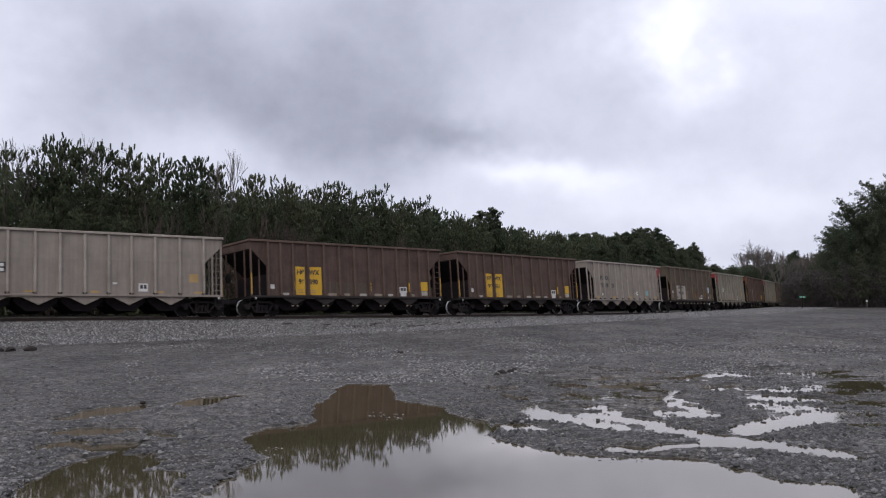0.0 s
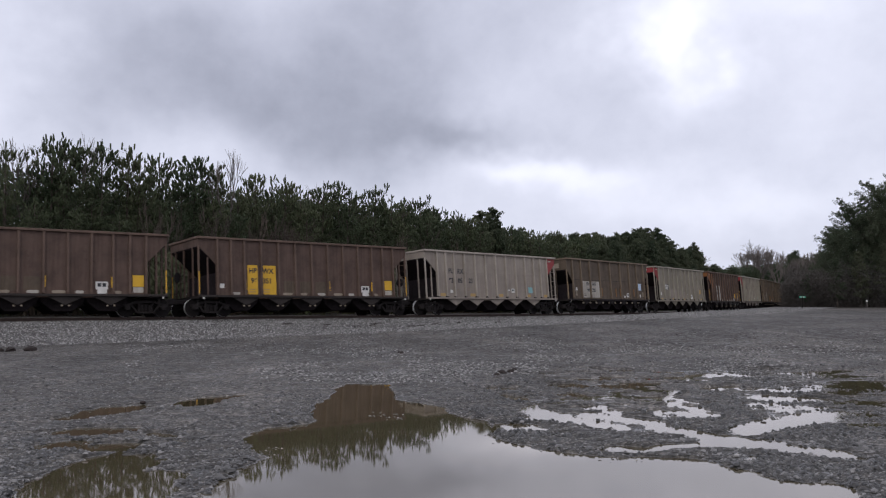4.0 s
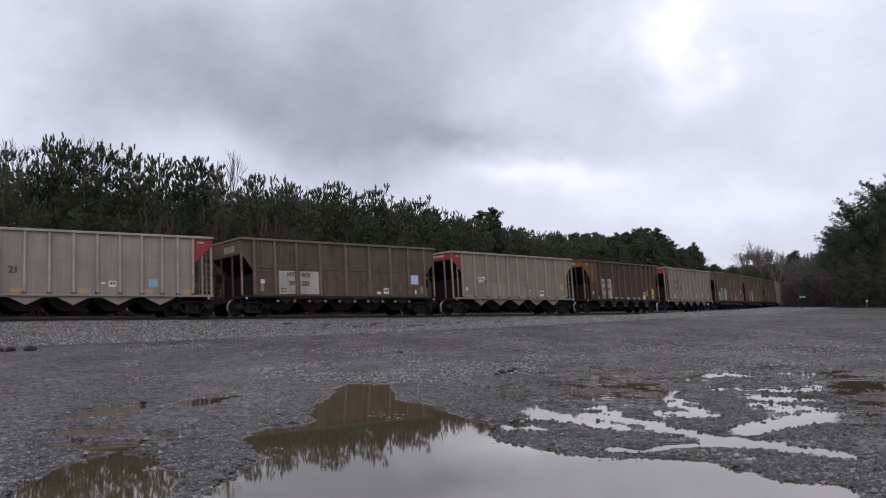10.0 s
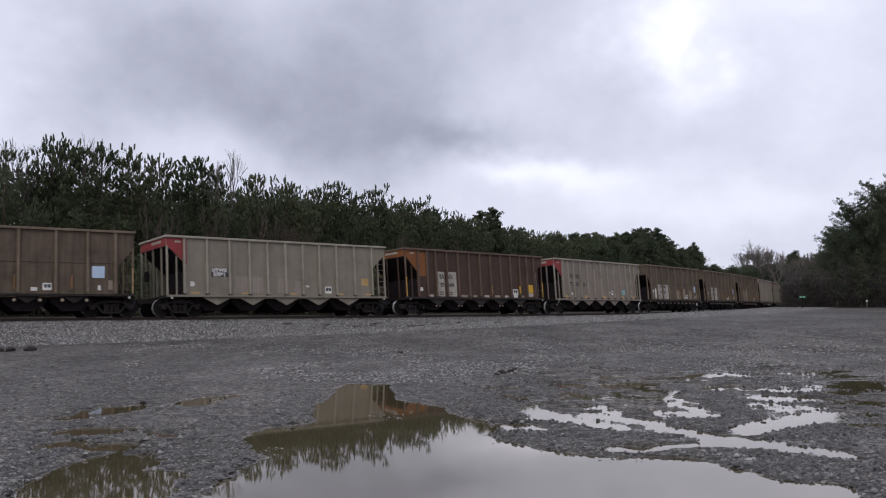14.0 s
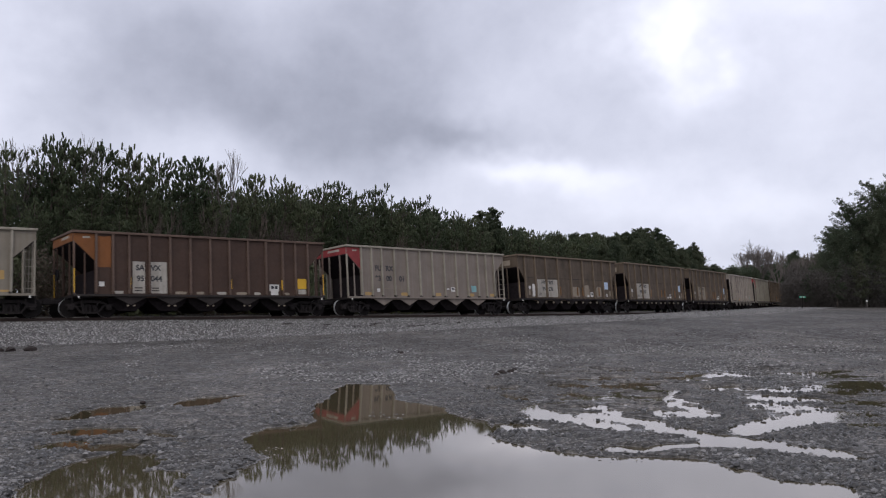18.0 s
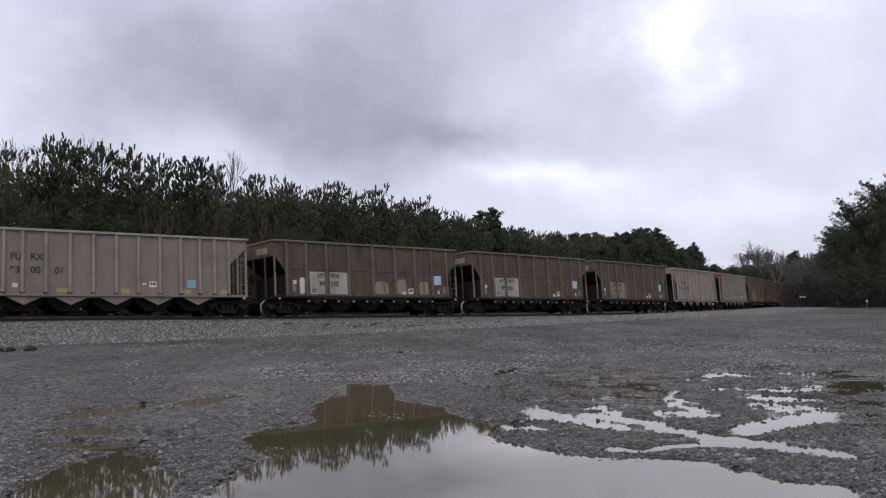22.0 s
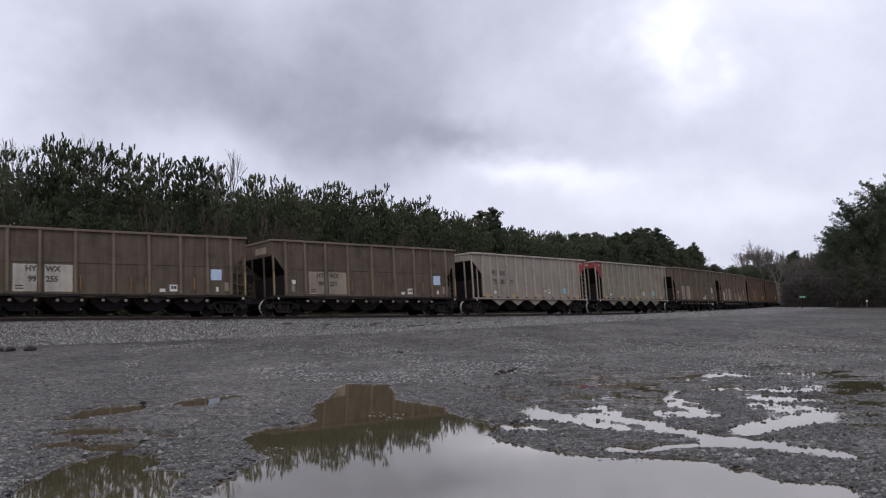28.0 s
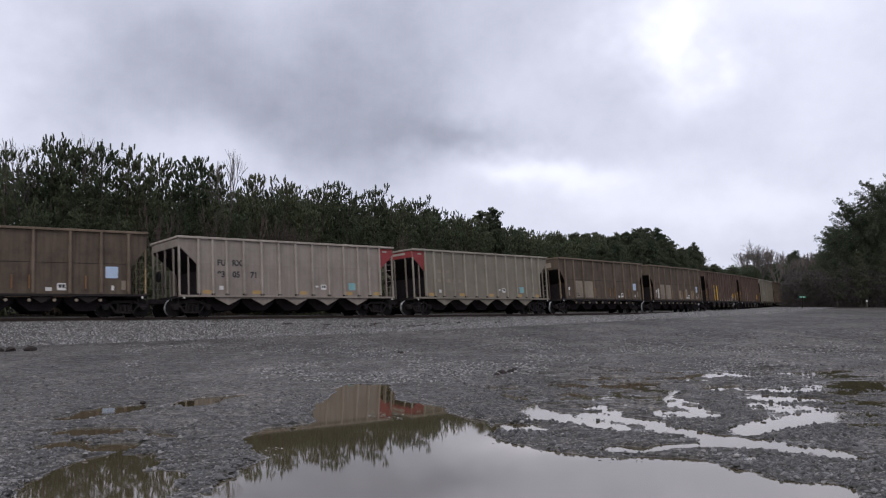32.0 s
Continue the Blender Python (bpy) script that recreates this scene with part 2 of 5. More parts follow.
def plain(name, col, rough=0.6, metal=0.0, vary=0.25, scale=6.0, gloss=0.4):
    mt, nt, b = material(name)
    b.inputs["Specular IOR Level"].default_value = gloss
    n = noise_node(nt, scale, 5, 0.65)
    nt.links.new(ramp_node(nt, n, [(0.3, dark_mix(col, 1 - vary)), (0.7, dark_mix(col, 1 + vary))]), b.inputs["Base Color"])
    b.inputs["Roughness"].default_value, b.inputs["Metallic"].default_value = rough, metal
    bump_node(nt, n, 0.2, 0.01, b)
    return mt


def ground_material():
    mt, nt, b = material("wet_crushed_stone")
    patch = noise_node(nt, 0.35, 5, 0.6, (1, 0.45, 1))
    mid = noise_node(nt, 2.2, 6, 0.65)
    grain = noise_node(nt, 26, 5, 0.75)
    tc = nt.nodes.new("ShaderNodeTexCoord")
    vo = nt.nodes.new("ShaderNodeTexVoronoi")
    vo.inputs["Scale"].default_value = 22
    nt.links.new(tc.outputs["Object"], vo.inputs["Vector"])
    sep = nt.nodes.new("ShaderNodeSeparateColor")
    nt.links.new(vo.outputs["Color"], sep.inputs[0])
    c1 = ramp_node(nt, patch, [(0.36, (0.044, 0.041, 0.037)), (0.52, (0.074, 0.069, 0.064)), (0.66, (0.118, 0.110, 0.103))])
    c2 = ramp_node(nt, mid, [(0.3, (0.5, 0.5, 0.5)), (0.68, (1.4, 1.4, 1.4))])
    c3 = ramp_node(nt, sep.outputs[0], [(0.0, (0.5, 0.5, 0.5)), (0.6, (0.95, 0.95, 0.95)), (0.97, (1.9, 1.9, 1.9))])
    lumps = noise_node(nt, 8.0, 4, 0.6, (1, 0.6, 1))
    c4 = ramp_node(nt, lumps, [(0.36, (0.55, 0.54, 0.53)), (0.5, (1.0, 1.0, 1.0)), (0.66, (1.4, 1.4, 1.4))])
    base = mix_node(nt, 1.0, mix_node(nt, 1.0, mix_node(nt, 1.0, c1, c2, "MULTIPLY"), c4, "MULTIPLY"), c3, "MULTIPLY")
    # further out the stone is browner, and darker for self-shade put into its colour
    sy = nt.nodes.new("ShaderNodeSeparateXYZ")
    nt.links.new(tc.outputs["Object"], sy.inputs[0])
    far = nt.nodes.new("ShaderNodeMapRange")
    far.inputs[1].default_value, far.inputs[2].default_value = 18.0, 42.0
    nt.links.new(sy.outputs[1], far.inputs[0])
    tone = ramp_node(nt, far.outputs[0], [(0.0, (1.13, 1.105, 1.07)), (1.0, (0.85, 0.81, 0.77))])
    base = mix_node(nt, 1.0, base, tone, "MULTIPLY")
    nt.links.new(base, b.inputs["Base Color"])
    # damp patches shine
    dry = ramp_node(nt, mid, [(0.34, (0.42,) * 3), (0.62, (0.85,) * 3)])
    # mud that lies level with the puddles is soaked and smooth
    soak = nt.nodes.new("ShaderNodeMapRange")
    soak.inputs[1].default_value, soak.inputs[2].default_value = 0.0, 0.009
    soak.inputs[3].default_value, soak.inputs[4].default_value = 1.0, 0.0
    nt.links.new(sy.outputs[2], soak.inputs[0])
    nt.links.new(mix_node(nt, soak.outputs[0], dry, (0.14, 0.14, 0.14)), b.inputs["Roughness"])
    shine = nt.nodes.new("ShaderNodeMapRange")
    shine.inputs[3].default_value, shine.inputs[4].default_value = 0.18, 0.8
    nt.links.new(soak.outputs[0], shine.inputs[0])
    nt.links.new(shine.outputs[0], b.inputs["Specular IOR Level"])
    add = nt.nodes.new("ShaderNodeMath")
    add.operation = "ADD"
    nt.links.new(grain, add.inputs[0]), nt.links.new(sep.outputs[1], add.inputs[1])
    bump_node(nt, add.outputs[0], 0.6, 0.025, b)
    return mt


def stone_material(name, lo, hi, rough=0.6):
    mt, nt, b = material(name)
    g = nt.nodes.new("ShaderNodeNewGeometry")
    n = noise_node(nt, 30, 4, 0.7)
    c = ramp_node(nt, g.outputs["Random Per Island"], [(0.0, lo), (0.7, tuple((p + q) / 2 for p, q in zip(lo, hi))), (1.0, hi)])
    nt.links.new(mix_node(nt, 1.0, c, ramp_node(nt, n, [(0.3, (0.75,) * 3), (0.7, (1.2,) * 3)]), "MULTIPLY"), b.inputs["Base Color"])
    b.inputs["Roughness"].default_value = rough
    return mt


def leaf_material(name, lo, hi, rough=0.65):
    mt, nt, b = material(name)
    g = nt.nodes.new("ShaderNodeNewGeometry")
    info = nt.nodes.new("ShaderNodeObjectInfo")
    c = ramp_node(nt, g.outputs["Random Per Island"], [(0.0, lo), (1.0, hi)])
    k = ramp_node(nt, info.outputs["Random"], [(0.0, (0.75, 0.8, 0.75)), (1.0, (1.2, 1.1, 1.0))])
    c = mix_node(nt, 1.0, c, k, "MULTIPLY")
    nt.links.new(c, b.inputs["Base Color"])
    b.inputs["Roughness"].default_value = rough
    b.inputs["Specular IOR Level"].default_value = 0.15
    # daylight comes through between the needles
    tl = nt.nodes.new("ShaderNodeBsdfTranslucent")
    nt.links.new(c, tl.inputs["Color"])
    mx = nt.nodes.new("ShaderNodeMixShader")
    mx.inputs[0].default_value = 0.4
    nt.links.new(b.outputs[0], mx.inputs[1])
    nt.links.new(tl.outputs[0], mx.inputs[2])
    out = [n for n in nt.nodes if n.type == "OUTPUT_MATERIAL"][0]
    nt.links.new(mx.outputs[0], out.inputs["Surface"])
    return mt


def water_material():
    """Silty water: a brown body under a mirror that grows towards grazing view."""
    mt, nt, b = material("muddy_water")
    n = noise_node(nt, 0.8, 3, 0.5)
    nt.links.new(ramp_node(nt, n, [(0.3, (0.058, 0.047, 0.026)), (0.7, (0.080, 0.065, 0.037))]), b.inputs["Base Color"])
    b.inputs["Roughness"].default_value, b.inputs["Specular IOR Level"].default_value = 0.6, 0.0
    bump = nt.nodes.new("ShaderNodeBump")
    bump.inputs["Strength"].default_value, bump.inputs["Distance"].default_value = 0.012, 0.01
    nt.links.new(noise_node(nt, 5.0, 3, 0.5, (1, 0.5, 1)), bump.inputs["Height"])
    fr, gl, mx = nt.nodes.new("ShaderNodeFresnel"), nt.nodes.new("ShaderNodeBsdfGlossy"), nt.nodes.new("ShaderNodeMixShader")
    fr.inputs["IOR"].default_value = 3.2
    gl.inputs["Color"].default_value, gl.inputs["Roughness"].default_value = (1.0, 0.955, 0.915, 1), 0.03
    for node in (fr, gl):
        nt.links.new(bump.outputs[0], node.inputs["Normal"])
    nt.links.new(fr.outputs[0], mx.inputs[0])
    nt.links.new(b.outputs[0], mx.inputs[1])
    nt.links.new(gl.outputs[0], mx.inputs[2])
    out = [n for n in nt.nodes if n.type == "OUTPUT_MATERIAL"][0]
    nt.links.new(mx.outputs[0], out.inputs["Surface"])
    return mt


M_GROUND = ground_material()
M_WATER = water_material()
M_STONE = stone_material("loose_stone", (0.020, 0.019, 0.018), (0.245, 0.232, 0.22), 0.5)
M_CLOD = stone_material("muddy_stone", (0.018, 0.017, 0.0155), (0.105, 0.099, 0.093), 0.4)
M_BALLAST = stone_material("ballast_stone", (0.030, 0.028, 0.026), (0.33, 0.316, 0.30), 0.8)
M_RAIL = plain("rusty_rail", (0.045, 0.032, 0.027), 0.7, 0.2, gloss=0.2)
M_TIE = plain("creosoted_wood", (0.035, 0.028, 0.025), 0.85, gloss=0.15)
M_TAN = weathered("tan_paint", (0.252, 0.215, 0.180), (0.17, 0.125, 0.095), 0.3, 0.6, 0.5, 0.2)
M_DUSTTAN = weathered("dusty_brown_tan_paint", (0.212, 0.176, 0.146), (0.14, 0.10, 0.075), 0.3, 0.65, 0.4, 0.2)
M_GREYTAN = weathered("grey_tan_paint", (0.205, 0.180, 0.140), (0.14, 0.10, 0.065), 0.3, 0.65, 0.35, 0.2)
M_BROWN = weathered("brown_paint", (0.094, 0.060, 0.046), (0.054, 0.03, 0.021), 0.4, 0.7, 0.7, 0.4)
M_REDBROWN = weathered("red_brown_paint", (0.058, 0.033, 0.023), (0.055, 0.032, 0.02), 0.4, 0.7, 0.4, 0.3)
M_OLIVE = weathered("olive_brown_paint", (0.102, 0.075, 0.052), (0.05, 0.034, 0.023), 0.45, 0.7, 0.8, 0.42)
# trim: the body paints made paler, for posts, rails and ladders
M_TANTRIM = weathered("paler_tan_trim", (0.34, 0.297, 0.252), (0.14, 0.10, 0.07), 0.4, 0.6, 0.4, 0.25)
M_PALETAN = weathered("pale_tan_paint", (0.270, 0.232, 0.193), (0.17, 0.125, 0.095), 0.3, 0.6, 0.45, 0.2)
M_GREYTRIM = weathered("paler_grey_trim", (0.29, 0.262, 0.21), (0.14, 0.10, 0.065), 0.4, 0.65, 0.4, 0.25)
M_BROWNTRIM = weathered("paler_brown_trim", (0.118, 0.077, 0.058), (0.05, 0.03, 0.022), 0.4, 0.7, 0.4, 0.3)
M_OLIVETRIM = weathered("paler_olive_trim", (0.155, 0.115, 0.08), (0.07, 0.045, 0.03), 0.5, 0.7, 0.4, 0.3)
M_UNDER = weathered("dark_brown_steel", (0.031, 0.025, 0.022), (0.03, 0.022, 0.018), 0.4, 0.8, 0.4, 0.3)
M_RUSTBAR = weathered("rusty_bar", (0.24, 0.125, 0.055), (0.1, 0.06, 0.035), 0.5, 0.7, 0.4, 0.3)
M_RED = weathered("faded_red_paint", (0.25, 0.036, 0.038), (0.2, 0.05, 0.03), 0.3, 0.6, 0.3, 0.25)
M_ORANGE = weathered("orange_rust_paint", (0.20, 0.075, 0.022), (0.16, 0.06, 0.025), 0.4, 0.7, 0.3, 0.25)
M_YELLOW = weathered("yellow_panel_paint", (0.62, 0.36, 0.03), (0.3, 0.16, 0.03), 0.3, 0.6, 0.2, 0.15)
M_WHITE = weathered("white_panel_paint", (0.62, 0.60, 0.56), (0.3, 0.26, 0.2), 0.35, 0.6, 0.3, 0.2)
M_DIRTYWHITE = weathered("dirty_white_panel_paint", (0.40, 0.37, 0.32), (0.17, 0.13, 0.09), 0.45, 0.7, 0.5, 0.3)
M_FADED = weathered("faded_white_paint", (0.27, 0.225, 0.17), (0.14, 0.10, 0.065), 0.5, 0.7, 0.5, 0.3)
M_BLUE = weathered("pale_blue_paint", (0.42, 0.52, 0.66), (0.3, 0.3, 0.3), 0.2, 0.6, 0.2, 0.15)
M_TEAL = weathered("teal_paint", (0.20, 0.42, 0.44), (0.3, 0.27, 0.22), 0.4, 0.6, 0.4, 0.25)
M_OCHRE = weathered("ochre_patch_paint", (0.42, 0.27, 0.10), (0.3, 0.24, 0.18), 0.5, 0.7, 0.5, 0.3)
M_BLACK = plain("black_lettering", (0.025, 0.025, 0.028), 0.6)
M_STEEL = plain("dark_oily_steel", (0.026, 0.022, 0.021), 0.8, gloss=0.12)
# near-black puts the shade of the open car ends into the colour
M_ENDSHADE = plain("end_shade_black", (0.026, 0.021, 0.023), 0.95, gloss=0.04)
# steel made darker, so the shade below the floor is in its colour
M_CHUTE = plain("shade_dark_chute_steel", (0.020, 0.0165, 0.017), 0.95, gloss=0.04)
M_WHEEL = plain("worn_wheel_steel", (0.013, 0.011, 0.0105), 0.8, 0.0, gloss=0.1)
# polished treads; the sky's glint on them is put into the pale base colour
M_TREAD = plain("polished_tread_sky_glint", (0.7, 0.7, 0.7), 0.35, 0.35)
M_BARK = plain("pine_bark", (0.075, 0.058, 0.046), 0.9, scale=9)
M_BARE = plain("bare_grey_bark", (0.14, 0.12, 0.108), 0.9, scale=9)
M_PINE = leaf_material("pine_needles", (0.070, 0.086, 0.052), (0.104, 0.126, 0.076))
M_PINE2 = leaf_material("dark_pine_needles", (0.080, 0.096, 0.066), (0.108, 0.128, 0.086))
M_BRUSH = leaf_material("evergreen_brush_leaves", (0.080, 0.094, 0.058), (0.105, 0.120, 0.074))
M_TWIG = leaf_material("dry_twigs", (0.06, 0.048, 0.038), (0.12, 0.098, 0.08))
M_DEADWOOD = leaf_material("grey_brown_thicket", (0.070, 0.067, 0.066), (0.092, 0.088, 0.086))
M_GRASS = leaf_material("winter_grass", (0.06, 0.075, 0.03), (0.13, 0.12, 0.06))
M_GREEN = plain("green_sign_enamel", (0.03, 0.26, 0.16), 0.4)


# ---------------------------------------------------------------- mesh helpers
def mesh_from(name, verts, faces, mats):
    me = bpy.data.meshes.new(name)
    me.from_pydata([tuple(v) for v in verts], [], faces)
    for mt in mats if isinstance(mats, (list, tuple)) else [mats]:
        me.materials.append(mt)
    me.update()
    return me


def fast_mesh(name, v, f, mat):
    """A mesh from numpy arrays: v (n, 3), f (m, 3) or (m, 4)."""
    me = bpy.data.meshes.new(name)
    k = f.shape[1]
    me.vertices.add(len(v)), me.loops.add(f.size), me.polygons.add(len(f))
    me.vertices.foreach_set("co", np.ascontiguousarray(v, np.float32).ravel())
    me.loops.foreach_set("vertex_index", np.ascontiguousarray(f, np.int32).ravel())
    me.polygons.foreach_set("loop_start", np.arange(0, f.size, k, dtype=np.int32))
    me.polygons.foreach_set("loop_total", np.full(len(f), k, np.int32))
    me.materials.append(mat)
    me.update(calc_edges=True)
    return me


def part(name, bm, mat, parent, label=""):
    me = bpy.data.meshes.new(name)
    bm.normal_update()
    bm.to_mesh(me)
    bm.free()
    me.materials.append(mat)
    ob = new(name, me)
    ob.parent = parent
    return tagged(ob, label)


def part_mesh(name, me, parent, label=""):
    ob = new(name, me)
    ob.parent = parent
    return tagged(ob, label)


def add_box(bm, x0, x1, y0, y1, z0, z1, bevel=0.0):
    r = bmesh.ops.create_cube(bm, size=1.0, matrix=Matrix.Translation(((x0 + x1) / 2, (y0 + y1) / 2, (z0 + z1) / 2)) @ Matrix.Diagonal((x1 - x0, y1 - y0, z1 - z0, 1)))
    if bevel:
        es = list({e for v in r["verts"] for e in v.link_edges})
        bmesh.ops.bevel(bm, geom=es, offset=bevel, segments=1, affect="EDGES")
    return bm


def box(*a, bevel=0.0):
    return add_box(bmesh.new(), *a, bevel=bevel)


def add_rod(bm, a, b, r, n=6, r2=None):
    a, b = Vector(a), Vector(b)
    d = b - a
    m4 = Matrix.Translation((a + b) / 2) @ d.to_track_quat("Z", "Y").to_matrix().to_4x4()
    bmesh.ops.create_cone(bm, cap_ends=True, segments=n, radius1=r, radius2=r if r2 is None else r2, depth=d.length, matrix=m4)
    return bm


def add_prism(bm, pts, y0, y1):
    """A plate with the outline pts (x, z), from y0 to y1."""
    a = [bm.verts.new((x, y0, z)) for x, z in pts]
    b = [bm.verts.new((x, y1, z)) for x, z in pts]
    bm.faces.new(a), bm.faces.new(b[::-1])
    for i in range(len(pts)):
        j = (i + 1) % len(pts)
        bm.faces.new((a[j], a[i], b[i], b[j]))
    bmesh.ops.recalc_face_normals(bm, faces=bm.faces[:])
    return bm


def prism(pts, y0, y1):
    return add_prism(bmesh.new(), pts, y0, y1)


# ---------------------------------------------------------------- ground, water
def spaced(*runs):
    out = []
    for a, b, step in runs:
        out.append(np.arange(a, b, step))
    return np.concatenate(out + [[runs[-1][1]]])


def build_ground():
    ys = spaced((-40, 4.5, 3.0), (4.5, 20, 0.06), (20, 34, 0.13), (34, 60, 0.4), (60, 130, 1.2), (130, 300, 6), (300, 3000, 150))
    xs = spaced((-2500, -300, 200), (-300, -60, 12), (-60, -24, 1.2), (-24, -9, 0.25), (-9, 11, 0.075), (11, 24, 0.25), (24, 90, 1.2), (90, 300, 12), (300, 2500, 200))
    gx, gy = np.meshgrid(xs, ys)
    gz = land(gx, gy)
    v = np.stack([gx.ravel(), gy.ravel(), gz.ravel()], 1)
    nx, ny = len(xs), len(ys)
    i = (np.arange(ny - 1)[:, None] * nx + np.arange(nx - 1)[None, :]).ravel()
    f = np.stack([i, i + 1, i + nx + 1, i + nx], 1)
    me = fast_mesh("ground", v, f, M_GROUND)
    me.polygons.foreach_set("use_smooth", np.ones(len(f), bool))
    tagged(new("ground", me), "wet grey crushed-stone lot with shallow muddy hollows", "ground", kind="structure")
    w = fast_mesh("water", np.array([(-16, 3, 0), (14, 3, 0), (14, 30, 0), (-16, 30, 0)], float), np.array([[0, 1, 2, 3]]), M_WATER)
    tagged(new("water", w), "still muddy rain puddles on the gravel lot", "puddle", kind="structure")


def scatter(name, n, place, size, mat, label, seed, flat=0.6, sink=0.25, floor=-0.012, awash=False, far=False):
    """Loose stones, each a rough pebble, in one mesh."""
    rng = np.random.default_rng(seed)
    x, y = place(rng, n)
    z = land(x, y)
    s = size(rng, len(x), x, y)
    if awash:
        z = z * 0 - 0.3 * s
    keep = z > floor
    x, y, z, s = x[keep], y[keep], z[keep], s[keep]
    n = len(x)
    if far:
        o = np.array([(1, 0, -0.35), (0, 1, -0.35), (-1, 0, -0.35), (0, -1, -0.35), (0, 0, 1)], float)
        tri = np.array([(0, 1, 4), (1, 2, 4), (2, 3, 4), (3, 0, 4)])
    else:
        o = np.array([(math.cos(1.2566 * i), math.sin(1.2566 * i), -0.3) for i in range(5)] + [(0.62 * math.cos(2.0944 * i + 0.4), 0.62 * math.sin(2.0944 * i + 0.4), 0.62) for i in range(3)])
        tri = np.array([(0, 1, 5), (1, 6, 5), (1, 2, 6), (2, 3, 6), (3, 7, 6), (3, 4, 7), (4, 0, 5), (4, 5, 7), (5, 6, 7)])
    m = len(o)
    p = o[None] * rng.uniform(0.6, 1.2, (n, m, 1)) + rng.normal(0, 0.13, (n, m, 3))
    a = rng.uniform(0, 6.28, n)
    ca, sa = np.cos(a)[:, None], np.sin(a)[:, None]
    px, py = p[..., 0] * ca - p[..., 1] * sa, p[..., 0] * sa + p[..., 1] * ca
    v = np.stack([px * s[:, None] + x[:, None], py * s[:, None] + y[:, None], p[..., 2] * s[:, None] * flat + z[:, None] + (flat - sink) * 0.5 * s[:, None]], 2).reshape(-1, 3)
    f = (np.arange(n)[:, None, None] * m + tri[None]).reshape(-1, 3)
    tagged(new(name, fast_mesh(name, v, f, mat)), label, "gravel", kind="stuff")


def place_lot(rng, n):
    y = 6.2 / (1 - rng.random(n) * (1 - 6.2 / 34))
    x = rng.uniform(-0.56, 0.56, n) * y
    return x, y


def place_rim(rng, n):
    """Along the margins of the puddles."""
    x, y = place_lot(rng, n)
    z = land(x, y)
    ok = (z > -0.004) & (z < 0.016) & (x > 0.3) & (y < 26) & (vnoise(x * 2.2, y * 1.6, 71) > 0.4)
    return x[ok], y[ok]


def place_rough(rng, n):
    """Churned mud between the small puddles."""
    y = 11.0 / (1 - rng.random(n) * (1 - 11.0 / 27))
    x = 0.4 + rng.random(n) * (0.52 * y - 0.4)
    ok = vnoise(x * 1.6 + 5, y * 1.1, 73) + 0.4 * vnoise(x * 5, y * 3, 74) > 0.72
    return x[ok], y[ok]


def place_clumps(rng, n):
    """Patches where the lot is broken up."""
    x, y = place_lot(rng, n)
    ok = vnoise(x * 1.9 + 8, y * 1.2, 81) + 0.5 * vnoise(x * 6, y * 3.5, 82) > 0.88
    return x[ok], y[ok]


def place_shoal(rng, n):
    """Stones that stand out of the water in the large puddle."""
    c = np.array([(-0.9, 13.2), (-0.6, 13.1), (-0.95, 13.6), (-1.85, 9.75), (-1.95, 9.3), (1.9, 9.5), (-2.0, 10.3), (0.75, 11.2)])
    i = rng.integers(0, len(c), n)
    return c[i, 0] + rng.normal(0, 0.13, n), c[i, 1] + rng.normal(0, 0.16, n)


def place_far_lot(rng, n):
    y = 30 / (1 - rng.random(n) * (1 - 30 / 90))
    x = rng.uniform(-0.3, 0.6, n) * y
    ok = track_offset(x, y) > 4.0
    return x[ok], y[ok]


def place_middle(rng, n):
    y = 19 / (1 - rng.random(n) * (1 - 19 / 46))
    x = rng.uniform(-0.35, 0.5, n) * y
    ok = (vnoise(x * 0.55 + 3, y * 0.3, 61) + 0.35 * vnoise(x * 2, y * 1.2, 62) > 0.52 + 0.45 * rng.random(n)) & (track_offset(x, y) > 10)
    return x[ok], y[ok]


def place_bank(rng, n):
    s = -24 + 150 * rng.random(n) ** 1.8
    return beside(s, rng.uniform(1.9, 10.3, n))


# ---------------------------------------------------------------- railway track
def build_track():
    root = new("railway_track")
    tagged(root, "rusty steel railway track on a grey ballast bank", "railway track")
    s = np.arange(-60, 300, 2.0)
    for off in (-0.76, 0.76):
        prof = [(-0.07, -0.17), (0.07, -0.17), (0.02, -0.12), (0.036, -0.03), (0.036, 0.0), (-0.036, 0.0), (-0.036, -0.03), (-0.02, -0.12)]
        v, f = [], []
        for si in s:
            for a, b in prof:
                x, y = beside(si, off + a)
                v.append((x, y, RAIL_Z + b + (off + a) * math.sin(radians(BANK))))
        k = len(prof)
        for i in range(len(s) - 1):
            for j in range(k):
                f.append((i * k + j, i * k + (j + 1) % k, (i + 1) * k + (j + 1) % k, (i + 1) * k + j))
        part_mesh("rail", mesh_from("rail", v, f, M_RAIL), root)
    tie = bpy.data.meshes.new("sleeper")
    bm = box(-0.12, 0.12, -1.3, 1.3, -0.09, 0.09, bevel=0.015)
    bm.to_mesh(tie)
    bm.free()
    tie.materials.append(M_TIE)
    for i in range(200):
        x, y, th = track(-30 + i * 0.55)
        ob = part_mesh("sleeper", tie, root)
        ob.matrix_basis = pose(float(x), float(y), RAIL_Z - 0.24, -BANK, 0, math.degrees(th))


# ---------------------------------------------------------------- hopper cars
HALF = 1.6              # half the width of a car
U0 = 6.97               # from a car's corner to its middle


